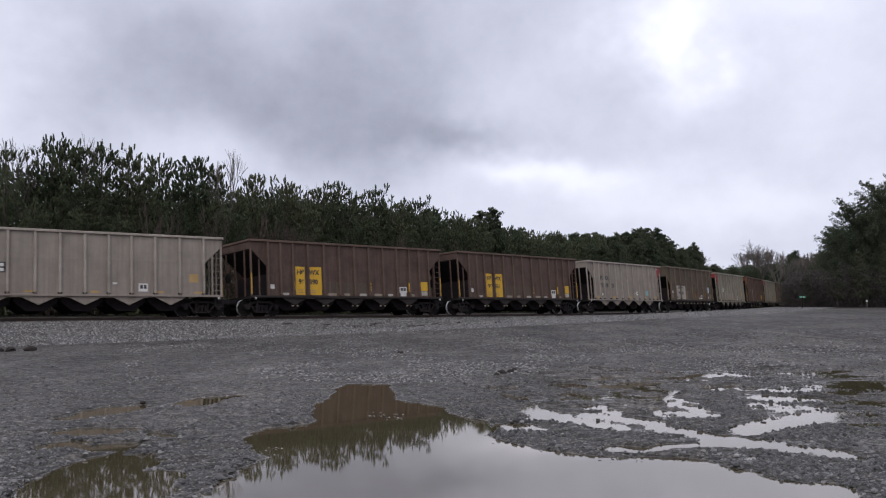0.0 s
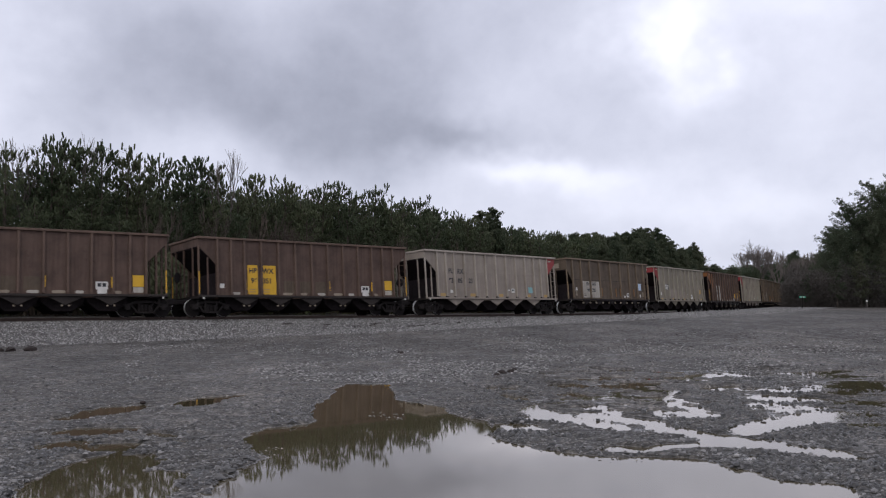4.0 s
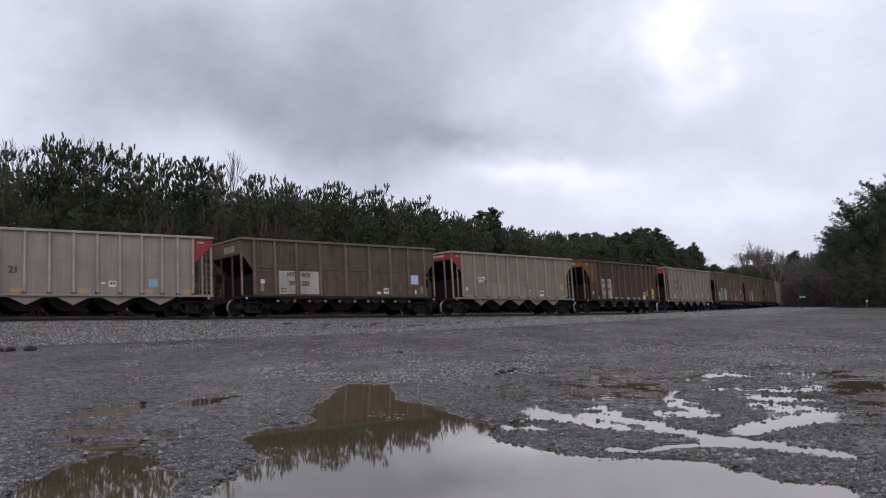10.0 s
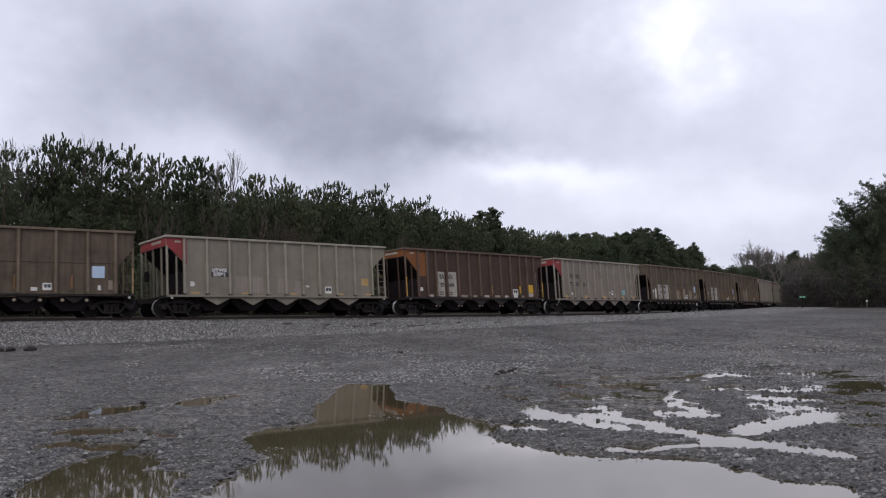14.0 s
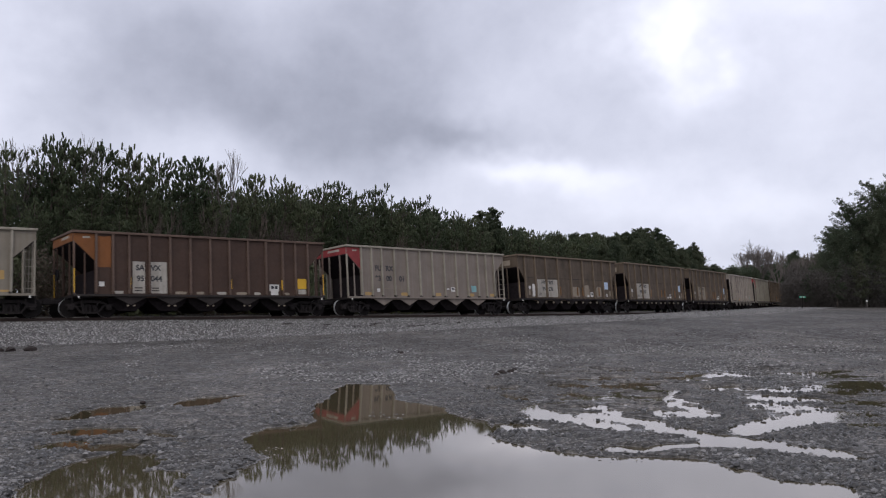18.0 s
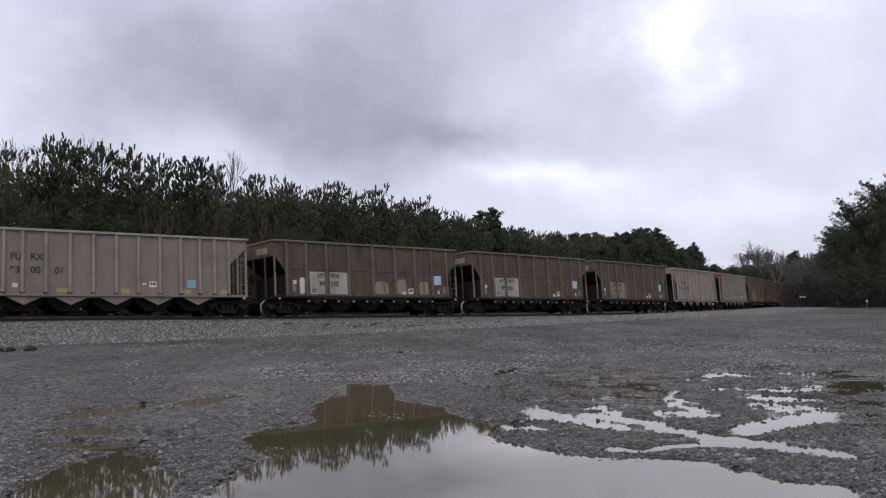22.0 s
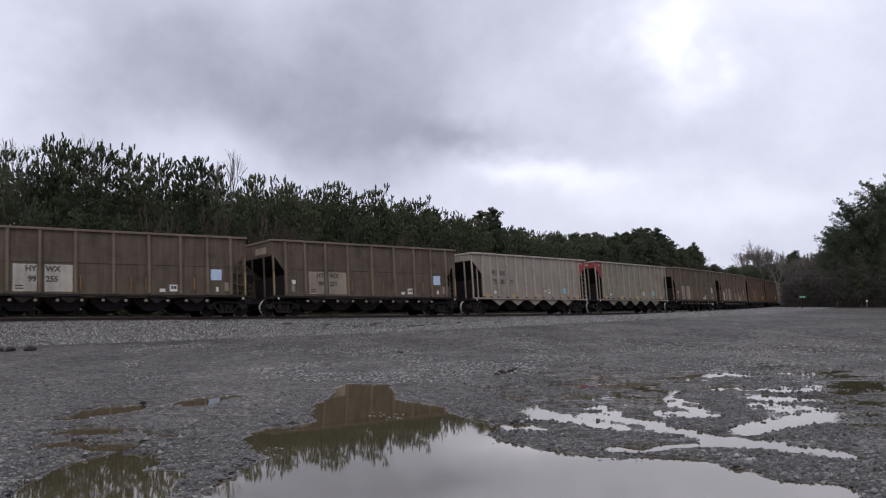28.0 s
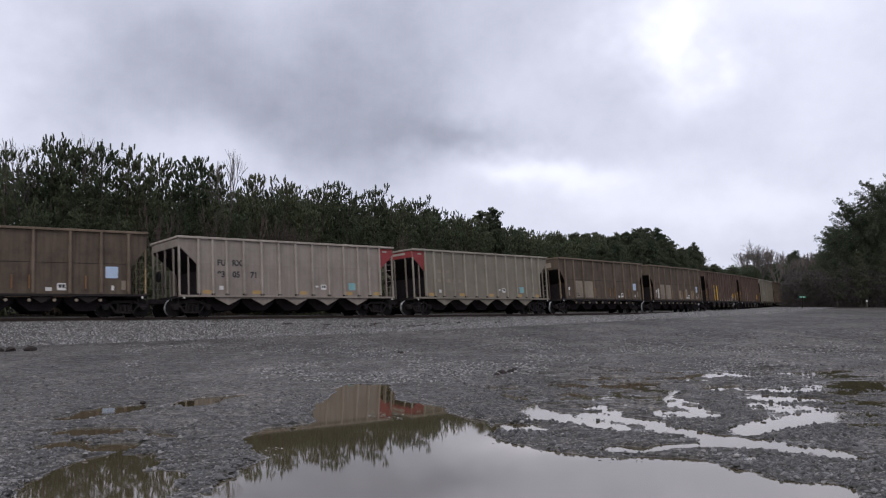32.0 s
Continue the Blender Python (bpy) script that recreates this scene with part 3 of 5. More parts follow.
def lettering(txt, size, u, z, mat, parent, y=-HALF - 0.012, align="LEFT"):
    cu = bpy.data.curves.new("lettering", "FONT")
    cu.body, cu.size, cu.align_x, cu.extrude, cu.offset = txt, size * 1.42, align, 0.003, 0.013
    tmp = bpy.data.objects.new("lettering", cu)
    scene.collection.objects.link(tmp)
    bpy.context.view_layer.update()
    me = bpy.data.meshes.new_from_object(tmp.evaluated_get(bpy.context.evaluated_depsgraph_get()))
    bpy.data.objects.remove(tmp)
    me.transform(pose(u - U0, y, z, 90, 0, 0))
    me.materials.clear()
    me.materials.append(mat)
    return part_mesh("lettering", me, parent)


def patch(name, u0, u1, z0, z1, mat, parent, label="", ragged=0.0, proud=0.005):
    """A painted panel, a few millimetres proud of the side."""
    rng = random.Random(int(u0 * 1000 + z0 * 77))
    cx, cz, w, h = (u0 + u1) / 2 - U0, (z0 + z1) / 2, (u1 - u0) / 2, (z1 - z0) / 2
    pts = []
    for i in range(24):
        a = i / 24 * 2 * math.pi
        c, s_ = math.cos(a), math.sin(a)
        k = 1 / max(abs(c), abs(s_)) if ragged < 0.5 else 1.08 / (abs(c) ** 7 + abs(s_) ** 7) ** (1 / 7)
        k = min(k, 1.41) * (1 - ragged * 0.3 * rng.random())
        pts.append((cx + w * c * k, cz + h * s_ * k))
    return part(name, prism(pts, -HALF - proud, -HALF + 0.004), mat, parent, label)


def stencil_box(u0, u1, z0, z1, parent):
    """Inspection stencil: white rim, black squares."""
    patch("stencil_panel", u0, u1, z0, z1, M_WHITE, parent, "white inspection stencil", 0.0, 0.006)
    w = u1 - u0
    for k in (0.16, 0.56):
        part("stencil_mark", box(u0 + w * k - U0, u0 + w * (k + 0.3) - U0, -HALF - 0.009, -HALF, z0 + (z1 - z0) * 0.35, z1 - (z1 - z0) * 0.18), M_BLACK, parent)


def wheelset_mesh():
    bm = bmesh.new()
    add_rod(bm, (0, -0.95, 0), (0, 0.95, 0), 0.08, 8)
    for sgn in (-1, 1):
        y = 0.76 * sgn
        add_rod(bm, (0, y - 0.065, 0), (0, y + 0.065, 0), 0.457, 28)
        add_rod(bm, (0, y - sgn * 0.065, 0), (0, y - sgn * 0.095, 0), 0.485, 28)
        add_rod(bm, (0, y + sgn * 0.065, 0), (0, y + sgn * 0.11, 0), 0.13, 12)
        for f in bm.faces:
            c = f.calc_center_median()
            if abs(c.y - y) < 0.05 and 0.40 < math.hypot(c.x, c.z) < 0.47:
                f.material_index = 1
    for i in range(6):
        a = i * math.pi / 3
        for sgn in (-1, 1):
            add_rod(bm, (0.30 * math.cos(a), sgn * 0.82, 0.30 * math.sin(a)), (0.30 * math.cos(a), sgn * 0.835, 0.30 * math.sin(a)), 0.05, 8)
    me = bpy.data.meshes.new("wheelset")
    bm.to_mesh(me)
    bm.free()
    me.materials.append(M_WHEEL), me.materials.append(M_TREAD)
    return me


def bogie_mesh():
    bm = bmesh.new()
    add_box(bm, -0.22, 0.22, -1.05, 1.05, 0.34, 0.62, bevel=0.03)
    for sgn in (-1, 1):
        y0, y1 = sorted((sgn * 0.96, sgn * 1.12))
        # cast side frame: top chord, sloping tension arms, bottom chord, columns
        add_prism(bm, [(-1.10, 0.52), (-0.72, 0.58), (-0.45, 0.68), (0.45, 0.68), (0.72, 0.58), (1.10, 0.52), (1.10, 0.62), (0.75, 0.68), (0.45, 0.80), (-0.45, 0.80), (-0.75, 0.68), (-1.10, 0.62)], y0, y1)
        add_prism(bm, [(-0.42, 0.17), (0.42, 0.17), (0.42, 0.27), (-0.42, 0.27)], y0, y1)
        for e in (-1, 1):
            add_prism(bm, [(e * 0.74, 0.57), (e * 0.62, 0.57), (e * 0.34, 0.19), (e * 0.42, 0.17)], y0, y1)
            add_prism(bm, [(e * 0.36, 0.25), (e * 0.28, 0.25), (e * 0.28, 0.70), (e * 0.36, 0.70)], y0, y1)
        for dx in (-0.20, 0.0, 0.20):
            add_rod(bm, (dx, sgn * 1.09, 0.26), (dx, sgn * 1.09, 0.58), 0.075, 8)
        for dx in (-0.89, 0.89):
            add_rod(bm, (dx, sgn * 0.9, 0.457), (dx, sgn * 1.19, 0.457), 0.12, 10)
            add_box(bm, dx - 0.15, dx + 0.15, min(sgn * 0.98, sgn * 1.14), max(sgn * 0.98, sgn * 1.14), 0.36, 0.60, bevel=0.02)
    me = bpy.data.meshes.new("bogie")
    bm.to_mesh(me)
    bm.free()
    me.materials.append(M_STEEL)
    return me


POSTS_A = [1.10, 1.90, 2.70, 3.72, 4.80, 5.88, 6.97, 8.06, 9.14, 10.22, 11.24, 12.04, 12.84]
POSTS_D = [0.97, 2.22, 3.52, 4.70, 5.80, 6.93, 8.05, 9.15, 10.33, 11.60, 12.87]
POSTS_C = [0.81, 2.11, 3.51, 5.11, 6.90, 8.65, 10.28, 11.71, 13.01]


def hopper_body(kind, paint, sill, front=None, back=None, chute=None, trim=None, posts=POSTS_A):
    """A coal hopper: sides with stiffening posts, open ends with sloped sheets, hoppers below, two bogies."""
    root = new("hopper_car")
    trim = trim or paint
    top = {"A": 4.11, "B": 4.13, "C": 4.19}[kind]
    cut_z = {"A": 3.58, "B": 3.62, "C": 3.30}[kind]
    knee_u, knee_z = (1.02, 2.68) if kind != "C" else (0.78, 2.40)
    end = 6.94
    kx = end - knee_u + 0.02
    for sgn in (-1, 1):
        y0, y1 = sorted((sgn * HALF, sgn * (HALF - 0.05)))
        pts = [(-kx, 1.06), (kx, 1.06), (kx, knee_z), (end - 0.06, cut_z), (end, cut_z), (end, top - 0.10), (-end, top - 0.10), (-end, cut_z), (-end + 0.06, cut_z), (-kx, knee_z)]
        part("side_sheet", prism(pts, y0, y1), paint, root)
        if paint is M_TAN:
            y0, y1 = sorted((sgn * (HALF + 0.004), sgn * (HALF - 0.03)))
            part("upper_sheet", box(-kx + 0.03, kx - 0.03, y0, y1, 2.74, top - 0.11), M_PALETAN, root, "upper sheet in a slightly paler tan")
        y0, y1 = sorted((sgn * (HALF + 0.12), sgn * (HALF - 0.07)))
        part("top_rail", box(-end - 0.02, end + 0.02, y0, y1, top - 0.12, top, bevel=0.015), trim, root)
        y0, y1 = sorted((sgn * (HALF + 0.09), sgn * (HALF - 0.07)))
        part("side_sill", box(-end, end, y0, y1, 0.96, 1.07, bevel=0.01), sill, root)
        y0, y1 = sorted((sgn * (HALF + 0.11), sgn * (HALF - 0.01)))
        for u in posts:
            w = 0.055 if kind != "C" else 0.065
            part("side_post", box(u - U0 - w, u - U0 + w, y0, y1, 1.07, top - 0.12, bevel=0.012), trim, root)
            part("post_foot", box(u - U0 - w - 0.03, u - U0 + w + 0.03, y0, y1 + 0.0, 1.075, 1.15), M_STEEL if kind == "A" and sgn < 0 else paint, root)
        # posts and rungs at the open ends
        for e in (-1, 1):
            x = e * (end - 0.05)
            yy = sgn * (HALF - 0.04)
            part("corner_post", box(x - 0.045, x + 0.045, yy - 0.045, yy + 0.045, 1.07, cut_z + 0.02, bevel=0.01), trim, root)
            if kind == "C":
                part("grab_bar", box(x - 0.026, x + 0.026, yy - 0.052, yy + 0.052, 1.15, 2.35, bevel=0.008), M_OCHRE, root, "worn yellow corner grab bar")
            else:
                x2 = e * (end - 0.55)
                part("end_strut", box(x2 - 0.035, x2 + 0.035, yy - 0.035, yy + 0.035, 1.07, 3.06, bevel=0.008), paint, root)
                if kind == "B":
                    part("grab_bar", box(x - 0.03, x + 0.03, yy - 0.052, yy + 0.052, 1.15, 2.3, bevel=0.008), M_YELLOW, root, "worn yellow corner grab bar")
        # ladder on the side, beside the last corner post
        xa, xb, yy = -sgn * (end - 0.10), -sgn * (end - 0.52), sgn * (HALF - 0.015)
        ladder = part("ladder", add_rod(bmesh.new(), (xb, yy, 1.08), (xb, yy, cut_z - 0.35), 0.022, 5), trim, root)
        for i in range(6):
            z = 1.30 + i * 0.34
            part("rung", add_rod(bmesh.new(), (xa, yy, z), (xb, yy, z), 0.011, 5), trim, ladder)
    for e in (-1, 1):
        mat = (front if e < 0 else back) or paint
        x0, x1 = sorted((e * end, e * (end - 0.05)))
        part("end_sheet", box(x0, x1, -HALF + 0.06, HALF - 0.06, cut_z, top - 0.02), mat, root)
        part("end_rail", box(*sorted((e * (end + 0.06), e * (end - 0.06))), -HALF - 0.11, HALF + 0.11, top - 0.11, top + 0.005, bevel=0.012), trim, root)
        # the coloured end of the side, from the corner to the first post
        if mat is not paint:
            for sgn in (-1, 1):
                xk = e * (end - knee_u - 0.08)
                pts = [(e * (end - 0.01), cut_z + 0.03), (e * (end - 0.01), top - 0.14), (xk, top - 0.14), (xk, knee_z - 0.05), (e * (end - knee_u), knee_z)]
                yy = sorted((sgn * (HALF + 0.006), sgn * (HALF - 0.03)))
                part("corner_panel", prism(pts, *yy), mat, root, "faded coloured corner panel")
            xm = e * (end - 0.62)
            part("faded_mark", box(xm - 0.17, xm + 0.17, -HALF - 0.01, -HALF, top - 0.36, top - 0.27), M_DIRTYWHITE, root)
        if mat is not paint or kind == "C":
            part("faded_mark", box(*sorted((e * end, e * (end + 0.004))), -0.95, 0.15, cut_z + 0.16 if kind == "C" else cut_z + 0.20, cut_z + 0.52 if kind == "C" else cut_z + 0.33), M_FADED if kind == "C" else M_DIRTYWHITE, root, "pale unreadable stencil")
        # slope sheet, down and in
        bm = bmesh.new()
        pts = [(e * (end - 0.03), cut_z), (e * (end - 0.03), cut_z - 0.06), (e * (end - 3.0), 1.0), (e * (end - 3.0), 1.08)]
        add_prism(bm, pts, -HALF + 0.05, HALF - 0.05)
        part("slope_sheet", bm, M_ENDSHADE, root)
        xb = kx - 0.35 if kind == "A" else kx - 0.04
        part("bulkhead", box(*sorted((e * xb, e * (xb - 0.04))), -HALF + 0.06, HALF - 0.06, 1.05, 2.5 if kind == "A" else 2.25), M_ENDSHADE, root)
        for yy in (-0.9, 0.1, 1.05) if kind != "C" else (-0.6, 0.6):
            xx = e * (end - 0.05)
            part("end_post", box(xx - 0.04, xx + 0.04, yy - 0.04, yy + 0.04, 1.07, cut_z + 0.02, bevel=0.008), paint, root)
        part("end_platform", box(*sorted((e * (end - 1.0), e * (end + 0.03))), -HALF + 0.08, HALF - 0.08, 0.92, 1.05), M_STEEL, root)
        bm = bmesh.new()
        add_box(bm, *sorted((e * end, e * (PITCH / 2 - 0.12))), -0.12, 0.12, 0.70, 0.92, bevel=0.03)
        add_box(bm, *sorted((e * (PITCH / 2 - 0.30), e * (PITCH / 2 - 0.01))), -0.17, 0.17, 0.66, 0.98, bevel=0.05)
        add_rod(bm, (e * (end + 0.2), 0.3, 0.85), (e * (PITCH / 2 - 0.02), 0.18, 0.45), 0.03, 6)
        part("coupler", bm, M_STEEL, root)
        bm = bmesh.new()
        add_rod(bm, (e * (end + 0.02), -HALF + 0.05, 1.02), (e * (end + 0.02), -HALF + 0.05, 0.45), 0.02, 5)
        add_rod(bm, (e * (end - 0.4), -HALF + 0.02, 1.0), (e * (end - 0.4), -HALF + 0.02, 0.45), 0.02, 5)
        add_rod(bm, (e * (end + 0.02), -HALF + 0.04, 0.46), (e * (end - 0.4), -HALF + 0.02, 0.46), 0.02, 5)
        part("sill_step", bm, M_STEEL, root)
        part("reflector", box(*sorted((e * (end - 0.28), e * (end - 0.20))), -HALF - 0.088, -HALF - 0.07, 0.86, 0.97), M_WHITE, root, "small white reflector plate")
    part("brake_wheel", add_rod(bmesh.new(), (-end - 0.02, 0.7, 2.2), (-end - 0.09, 0.7, 2.2), 0.28, 14), M_STEEL, root)
    # hoppers under the floor
    part("centre_sill", box(-end, end, -0.2, 0.2, 0.62, 0.96), M_STEEL, root)
    vmat = chute or paint
    for u in (2.80, 4.88, 6.97, 9.06, 11.14):
        x = u - U0
        for sgn in (-1, 1):
            y0, y1 = sorted((sgn * (HALF - 0.02), sgn * (HALF - 0.06)))
            half = 0.78 if kind != "C" else 0.5
            low = 0.58 if kind != "C" else 0.66
            part("chute_side", prism([(x - half, 0.955), (x + half, 0.955), (x + 0.05, low), (x - 0.05, low)], y0, y1), vmat, root)
            bm = bmesh.new()
            yy = sgn * (HALF - 0.01)
            add_rod(bm, (x - half, yy, 0.94), (x, yy, low - 0.02), 0.018, 5)
            add_rod(bm, (x + half, yy, 0.94), (x, yy, low - 0.02), 0.018, 5)
            part("chute_rim", bm, vmat, root)
        part("hopper_chute", prism([(x - 1.02, 0.955), (x + 1.02, 0.955), (x + 0.95, 0.72), (x + 0.42, 0.30), (x - 0.42, 0.30), (x - 0.95, 0.72)], -HALF + 0.55, HALF - 0.55), M_CHUTE, root)
        if kind != "A":
            for dx in (-0.16, 0.16) if kind == "B" else (-0.55, 0.55):
                part("gate_pin", add_rod(bmesh.new(), (x + dx, -HALF - 0.03, 0.52 if kind == "B" else 0.78), (x + dx, -HALF + 0.05, 0.52 if kind == "B" else 0.78), 0.045 if kind == "B" else 0.075, 8), M_FADED, root, "pale gate shaft end")
    for xb in (-6.0, 6.0):
        bg = part_mesh("bogie", MESH_BOGIE, root)
        bg.location = (xb, 0, 0)
        for dx in (-0.89, 0.89):
            ws = part_mesh("wheelset", MESH_WHEELSET, bg)
            ws.location = (dx, 0, 0.457)
            WHEELSETS.append((root, ws, dx))
    return root


MESH_WHEELSET, MESH_BOGIE = wheelset_mesh(), bogie_mesh()
WHEELSETS, CARS = [], []


def twin_panels(root, mat, words, ink=M_BLACK, kind="B"):
    (a0, a1, b0, b1, z0, z1) = (2.88, 3.50, 3.74, 4.64, 1.12, 2.72) if kind == "B" else (2.36, 3.42, 3.74, 5.02, 1.17, 2.46)
    lab = "painted number panel"
    patch("number_panel", a0, a1, z0, z1, mat, root, lab, 0.06), patch("number_panel", b0, b1, z0, z1, mat, root, lab, 0.06)
    h = 0.27 if kind == "B" else 0.26
    t1, t2 = (2.28, 1.74) if kind == "B" else (2.12, 1.64)
    if words:
        for txt, u, z, al in ((words[0], a1 - 0.03, t1, "RIGHT"), (words[1], b0 + 0.06, t1, "LEFT"), (words[2], a1 - 0.03, t2, "RIGHT"), (words[3], b0 + 0.06, t2, "LEFT")):
            lettering(txt, h, u, z, ink, root, -HALF - 0.006, al)
    else:
        for u, z in ((a1 - 0.42, t1), (b0 + 0.08, t1), (a1 - 0.42, t2), (b0 + 0.08, t2)):
            part("faded_mark", box(u - U0, u + 0.36 - U0, -HALF - 0.008, -HALF, z, z + 0.2), M_FADED, root)
    for u in (a0 + 0.1, b0 + 0.1) if kind == "B" else (a0 + 0.1,):
        for z in (z0 + 0.12, z0 + 0.25):
            part("small_print", box(u - U0, u + 0.38 - U0, -HALF - 0.008, -HALF, z, z + 0.05), M_OCHRE if mat is M_YELLOW else M_UNDER, root)


def tan_car(label, paint, words=None, plate=None, front=None, back=None, faded=False, teal=True):
    r = hopper_body("A", paint, paint, front, back, None, M_TANTRIM if paint is M_TAN else M_GREYTRIM, POSTS_A if words else POSTS_D)
    tagged(r, label, "freight car", "coal train")
    if words:
        for txt, u, z in zip(words, (2.18, 3.04, 2.18, 3.06, 4.12), (2.64, 2.64, 2.03, 2.03, 2.03)):
            if faded:
                part("faded_mark", box(u - U0, u + 0.36 - U0, -HALF - 0.005, -HALF, z, z + 0.22), M_FADED, r)
            else:
                lettering(txt, 0.31, u, z, M_BLACK, r, -HALF - 0.006)
        for u, z, w in ((2.82, 1.55, 0.42), (3.90, 1.52, 0.5), (3.90, 1.66, 0.4)):
            part("small_print", box(u - U0, u + w - U0, -HALF - 0.005, -HALF, z, z + 0.045), M_FADED, r)
    if plate:
        patch("stencil_panel", 2.48, 3.46, 2.03, 2.52, M_BLACK, r, "black stencil panel")
        if plate == "bars":
            for z in (2.09, 2.31):
                part("unread_mark", box(2.55 - U0, 3.38 - U0, -HALF - 0.009, -HALF, z, z + 0.15), M_WHITE, r)
        else:
            lettering(plate[0], 0.20, 2.52, 2.29, M_WHITE, r, -HALF - 0.008), lettering(plate[1], 0.20, 2.60, 2.06, M_WHITE, r, -HALF - 0.008)
    patch("tag_plate", 2.28, 2.52, 1.36, 1.56, M_WHITE, r, "white tag plate") if words else patch("tag_plate", 1.30, 1.54, 1.52, 1.76, M_WHITE, r, "white tag plate")
    stencil_box(8.62, 8.98, 1.44, 1.72, r) if words else stencil_box(9.52, 9.98, 1.22, 1.62, r)
    patch("stencil_panel", 8.26, 8.46, 1.56, 1.66, M_WHITE, r)
    if teal and words:
        patch("paint_patch", 10.55, 11.05, 1.42, 1.86, M_TEAL, r, "teal touch-up patch", 0.35)
    for u, w in ((1.32, 0.5), (4.2, 0.6), (7.2, 0.5), (10.3, 0.5), (12.35, 0.5)):
        patch("rust_patch", u, u + w, 1.14, 1.34 if words else 1.24, M_OCHRE, r, "rusty orange patch", 0.6, 0.003)
    if not words:
        for u, w, h in ((3.85, 0.8, 0.9), (4.85, 0.7, 0.85), (6.4, 0.7, 0.8), (7.5, 0.6, 0.7)):
            patch("paint_patch", u, u + w, 1.2, 1.2 + h, M_TAN, r, "paler touch-up patch", 0.6, 0.003)
        patch("paint_patch", 12.1, 12.6, 1.7, 2.15, M_OCHRE, r, "ochre patch", 0.3)
    return r


def brown_car(label, paint, panel, words, front=None):
    r = hopper_body("B", paint, M_UNDER, front, None, M_UNDER, M_BROWNTRIM)
    tagged(r, label, "freight car", "coal train")
    twin_panels(r, panel, words)
    patch("tag_plate", 1.24, 1.50, 1.45, 1.68, M_WHITE, r, "white tag plate")
    stencil_box(10.42, 11.00, 1.30, 1.68, r)
    patch("stencil_panel", 10.5, 10.95, 1.10, 1.3, M_WHITE, r)
    patch("paint_patch", 12.18, 12.74, 1.45, 2.02, M_YELLOW, r, "yellow touch-up patch", 0.06)
    patch("paint_patch", 12.2, 12.72, 1.15, 1.43, M_DIRTYWHITE, r, "", 0.3)
    for u in (1.98, 5.05, 6.2, 7.35, 8.45, 9.5, 11.25):
        patch("paint_patch", u, u + 0.35 + 0.05 * (u * 7 % 6), 1.10, 1.24, M_DIRTYWHITE if int(u * 10) % 2 else M_FADED, r, "pale scuffed patch", 0.5)
    if front:
        patch("rust_patch", 1.16, 1.84, 2.35, 3.92, front, r, "orange rust bleeding over the side", 0.2, 0.003)
    for u in (5.1, 6.15, 7.2) if panel is M_YELLOW else ():
        patch("scuff", u, u + 0.75, 1.2, 1.9, M_OLIVE, r, "pale rubbed patch", 0.4, 0.003)
    for u in (2.74, 5.86, 8.12, 11.18):
        part("hand_hold", box(u - 0.032 - U0, u + 0.032 - U0, -HALF - 0.095, -HALF - 0.02, 1.38, 1.92), M_YELLOW, r, "yellow hand hold")
    return r


def olive_car(label, words, blotches=False, panel=None):
    r = hopper_body("C", M_OLIVE, M_STEEL, None, None, M_STEEL, M_OLIVETRIM, POSTS_C)
    tagged(r, label, "freight car", "coal train")
    twin_panels(r, panel or (M_DIRTYWHITE if words else M_FADED), words, kind="C")
    patch("tag_plate", 1.22, 1.46, 1.72, 1.96, M_WHITE, r, "white tag plate")
    patch("scuff", 1.2, 1.4, 1.3, 1.7, M_FADED, r, "", 0.4)
    stencil_box(9.72, 10.12, 1.24, 1.58, r)
    patch("stencil_panel", 9.2, 9.5, 1.2, 1.38, M_WHITE, r, "", 0.4)
    patch("paint_patch", 11.92, 12.52, 1.85, 2.42, M_BLUE, r, "pale blue square patch", 0.06)
    patch("scuff", 12.68, 12.9, 1.28, 1.75, M_FADED, r, "", 0.3)
    patch("scuff", 12.2, 12.34, 1.25, 1.5, M_WHITE, r, "", 0.3)
    for u in (5.35, 7.75, 8.5, 11.0):
        part("hand_hold", box(u - 0.025 - U0, u + 0.025 - U0, -HALF - 0.08, -HALF - 0.01, 1.30, 1.95), M_RUSTBAR, r, "rusty hand hold")
    part("weld_seam", box(-6.2, 6.2, -HALF - 0.012, -HALF, 2.54, 2.565), M_UNDER, r)
    part("weld_seam", box(-6.2, 6.2, HALF, HALF + 0.012, 2.54, 2.56), M_OLIVE, r)
    if blotches:
        for u0, u1, z1, m4 in ((1.68, 2.02, 2.1, M_WHITE), (7.1, 8.1, 2.0, M_FADED), (8.82, 9.6, 2.12, M_FADED), (10.62, 11.4, 2.02, M_FADED)):
            patch("paint_patch", u0, u1, 1.2, z1, m4, r, "faded whitish blotch", 0.6, 0.003)
    return r


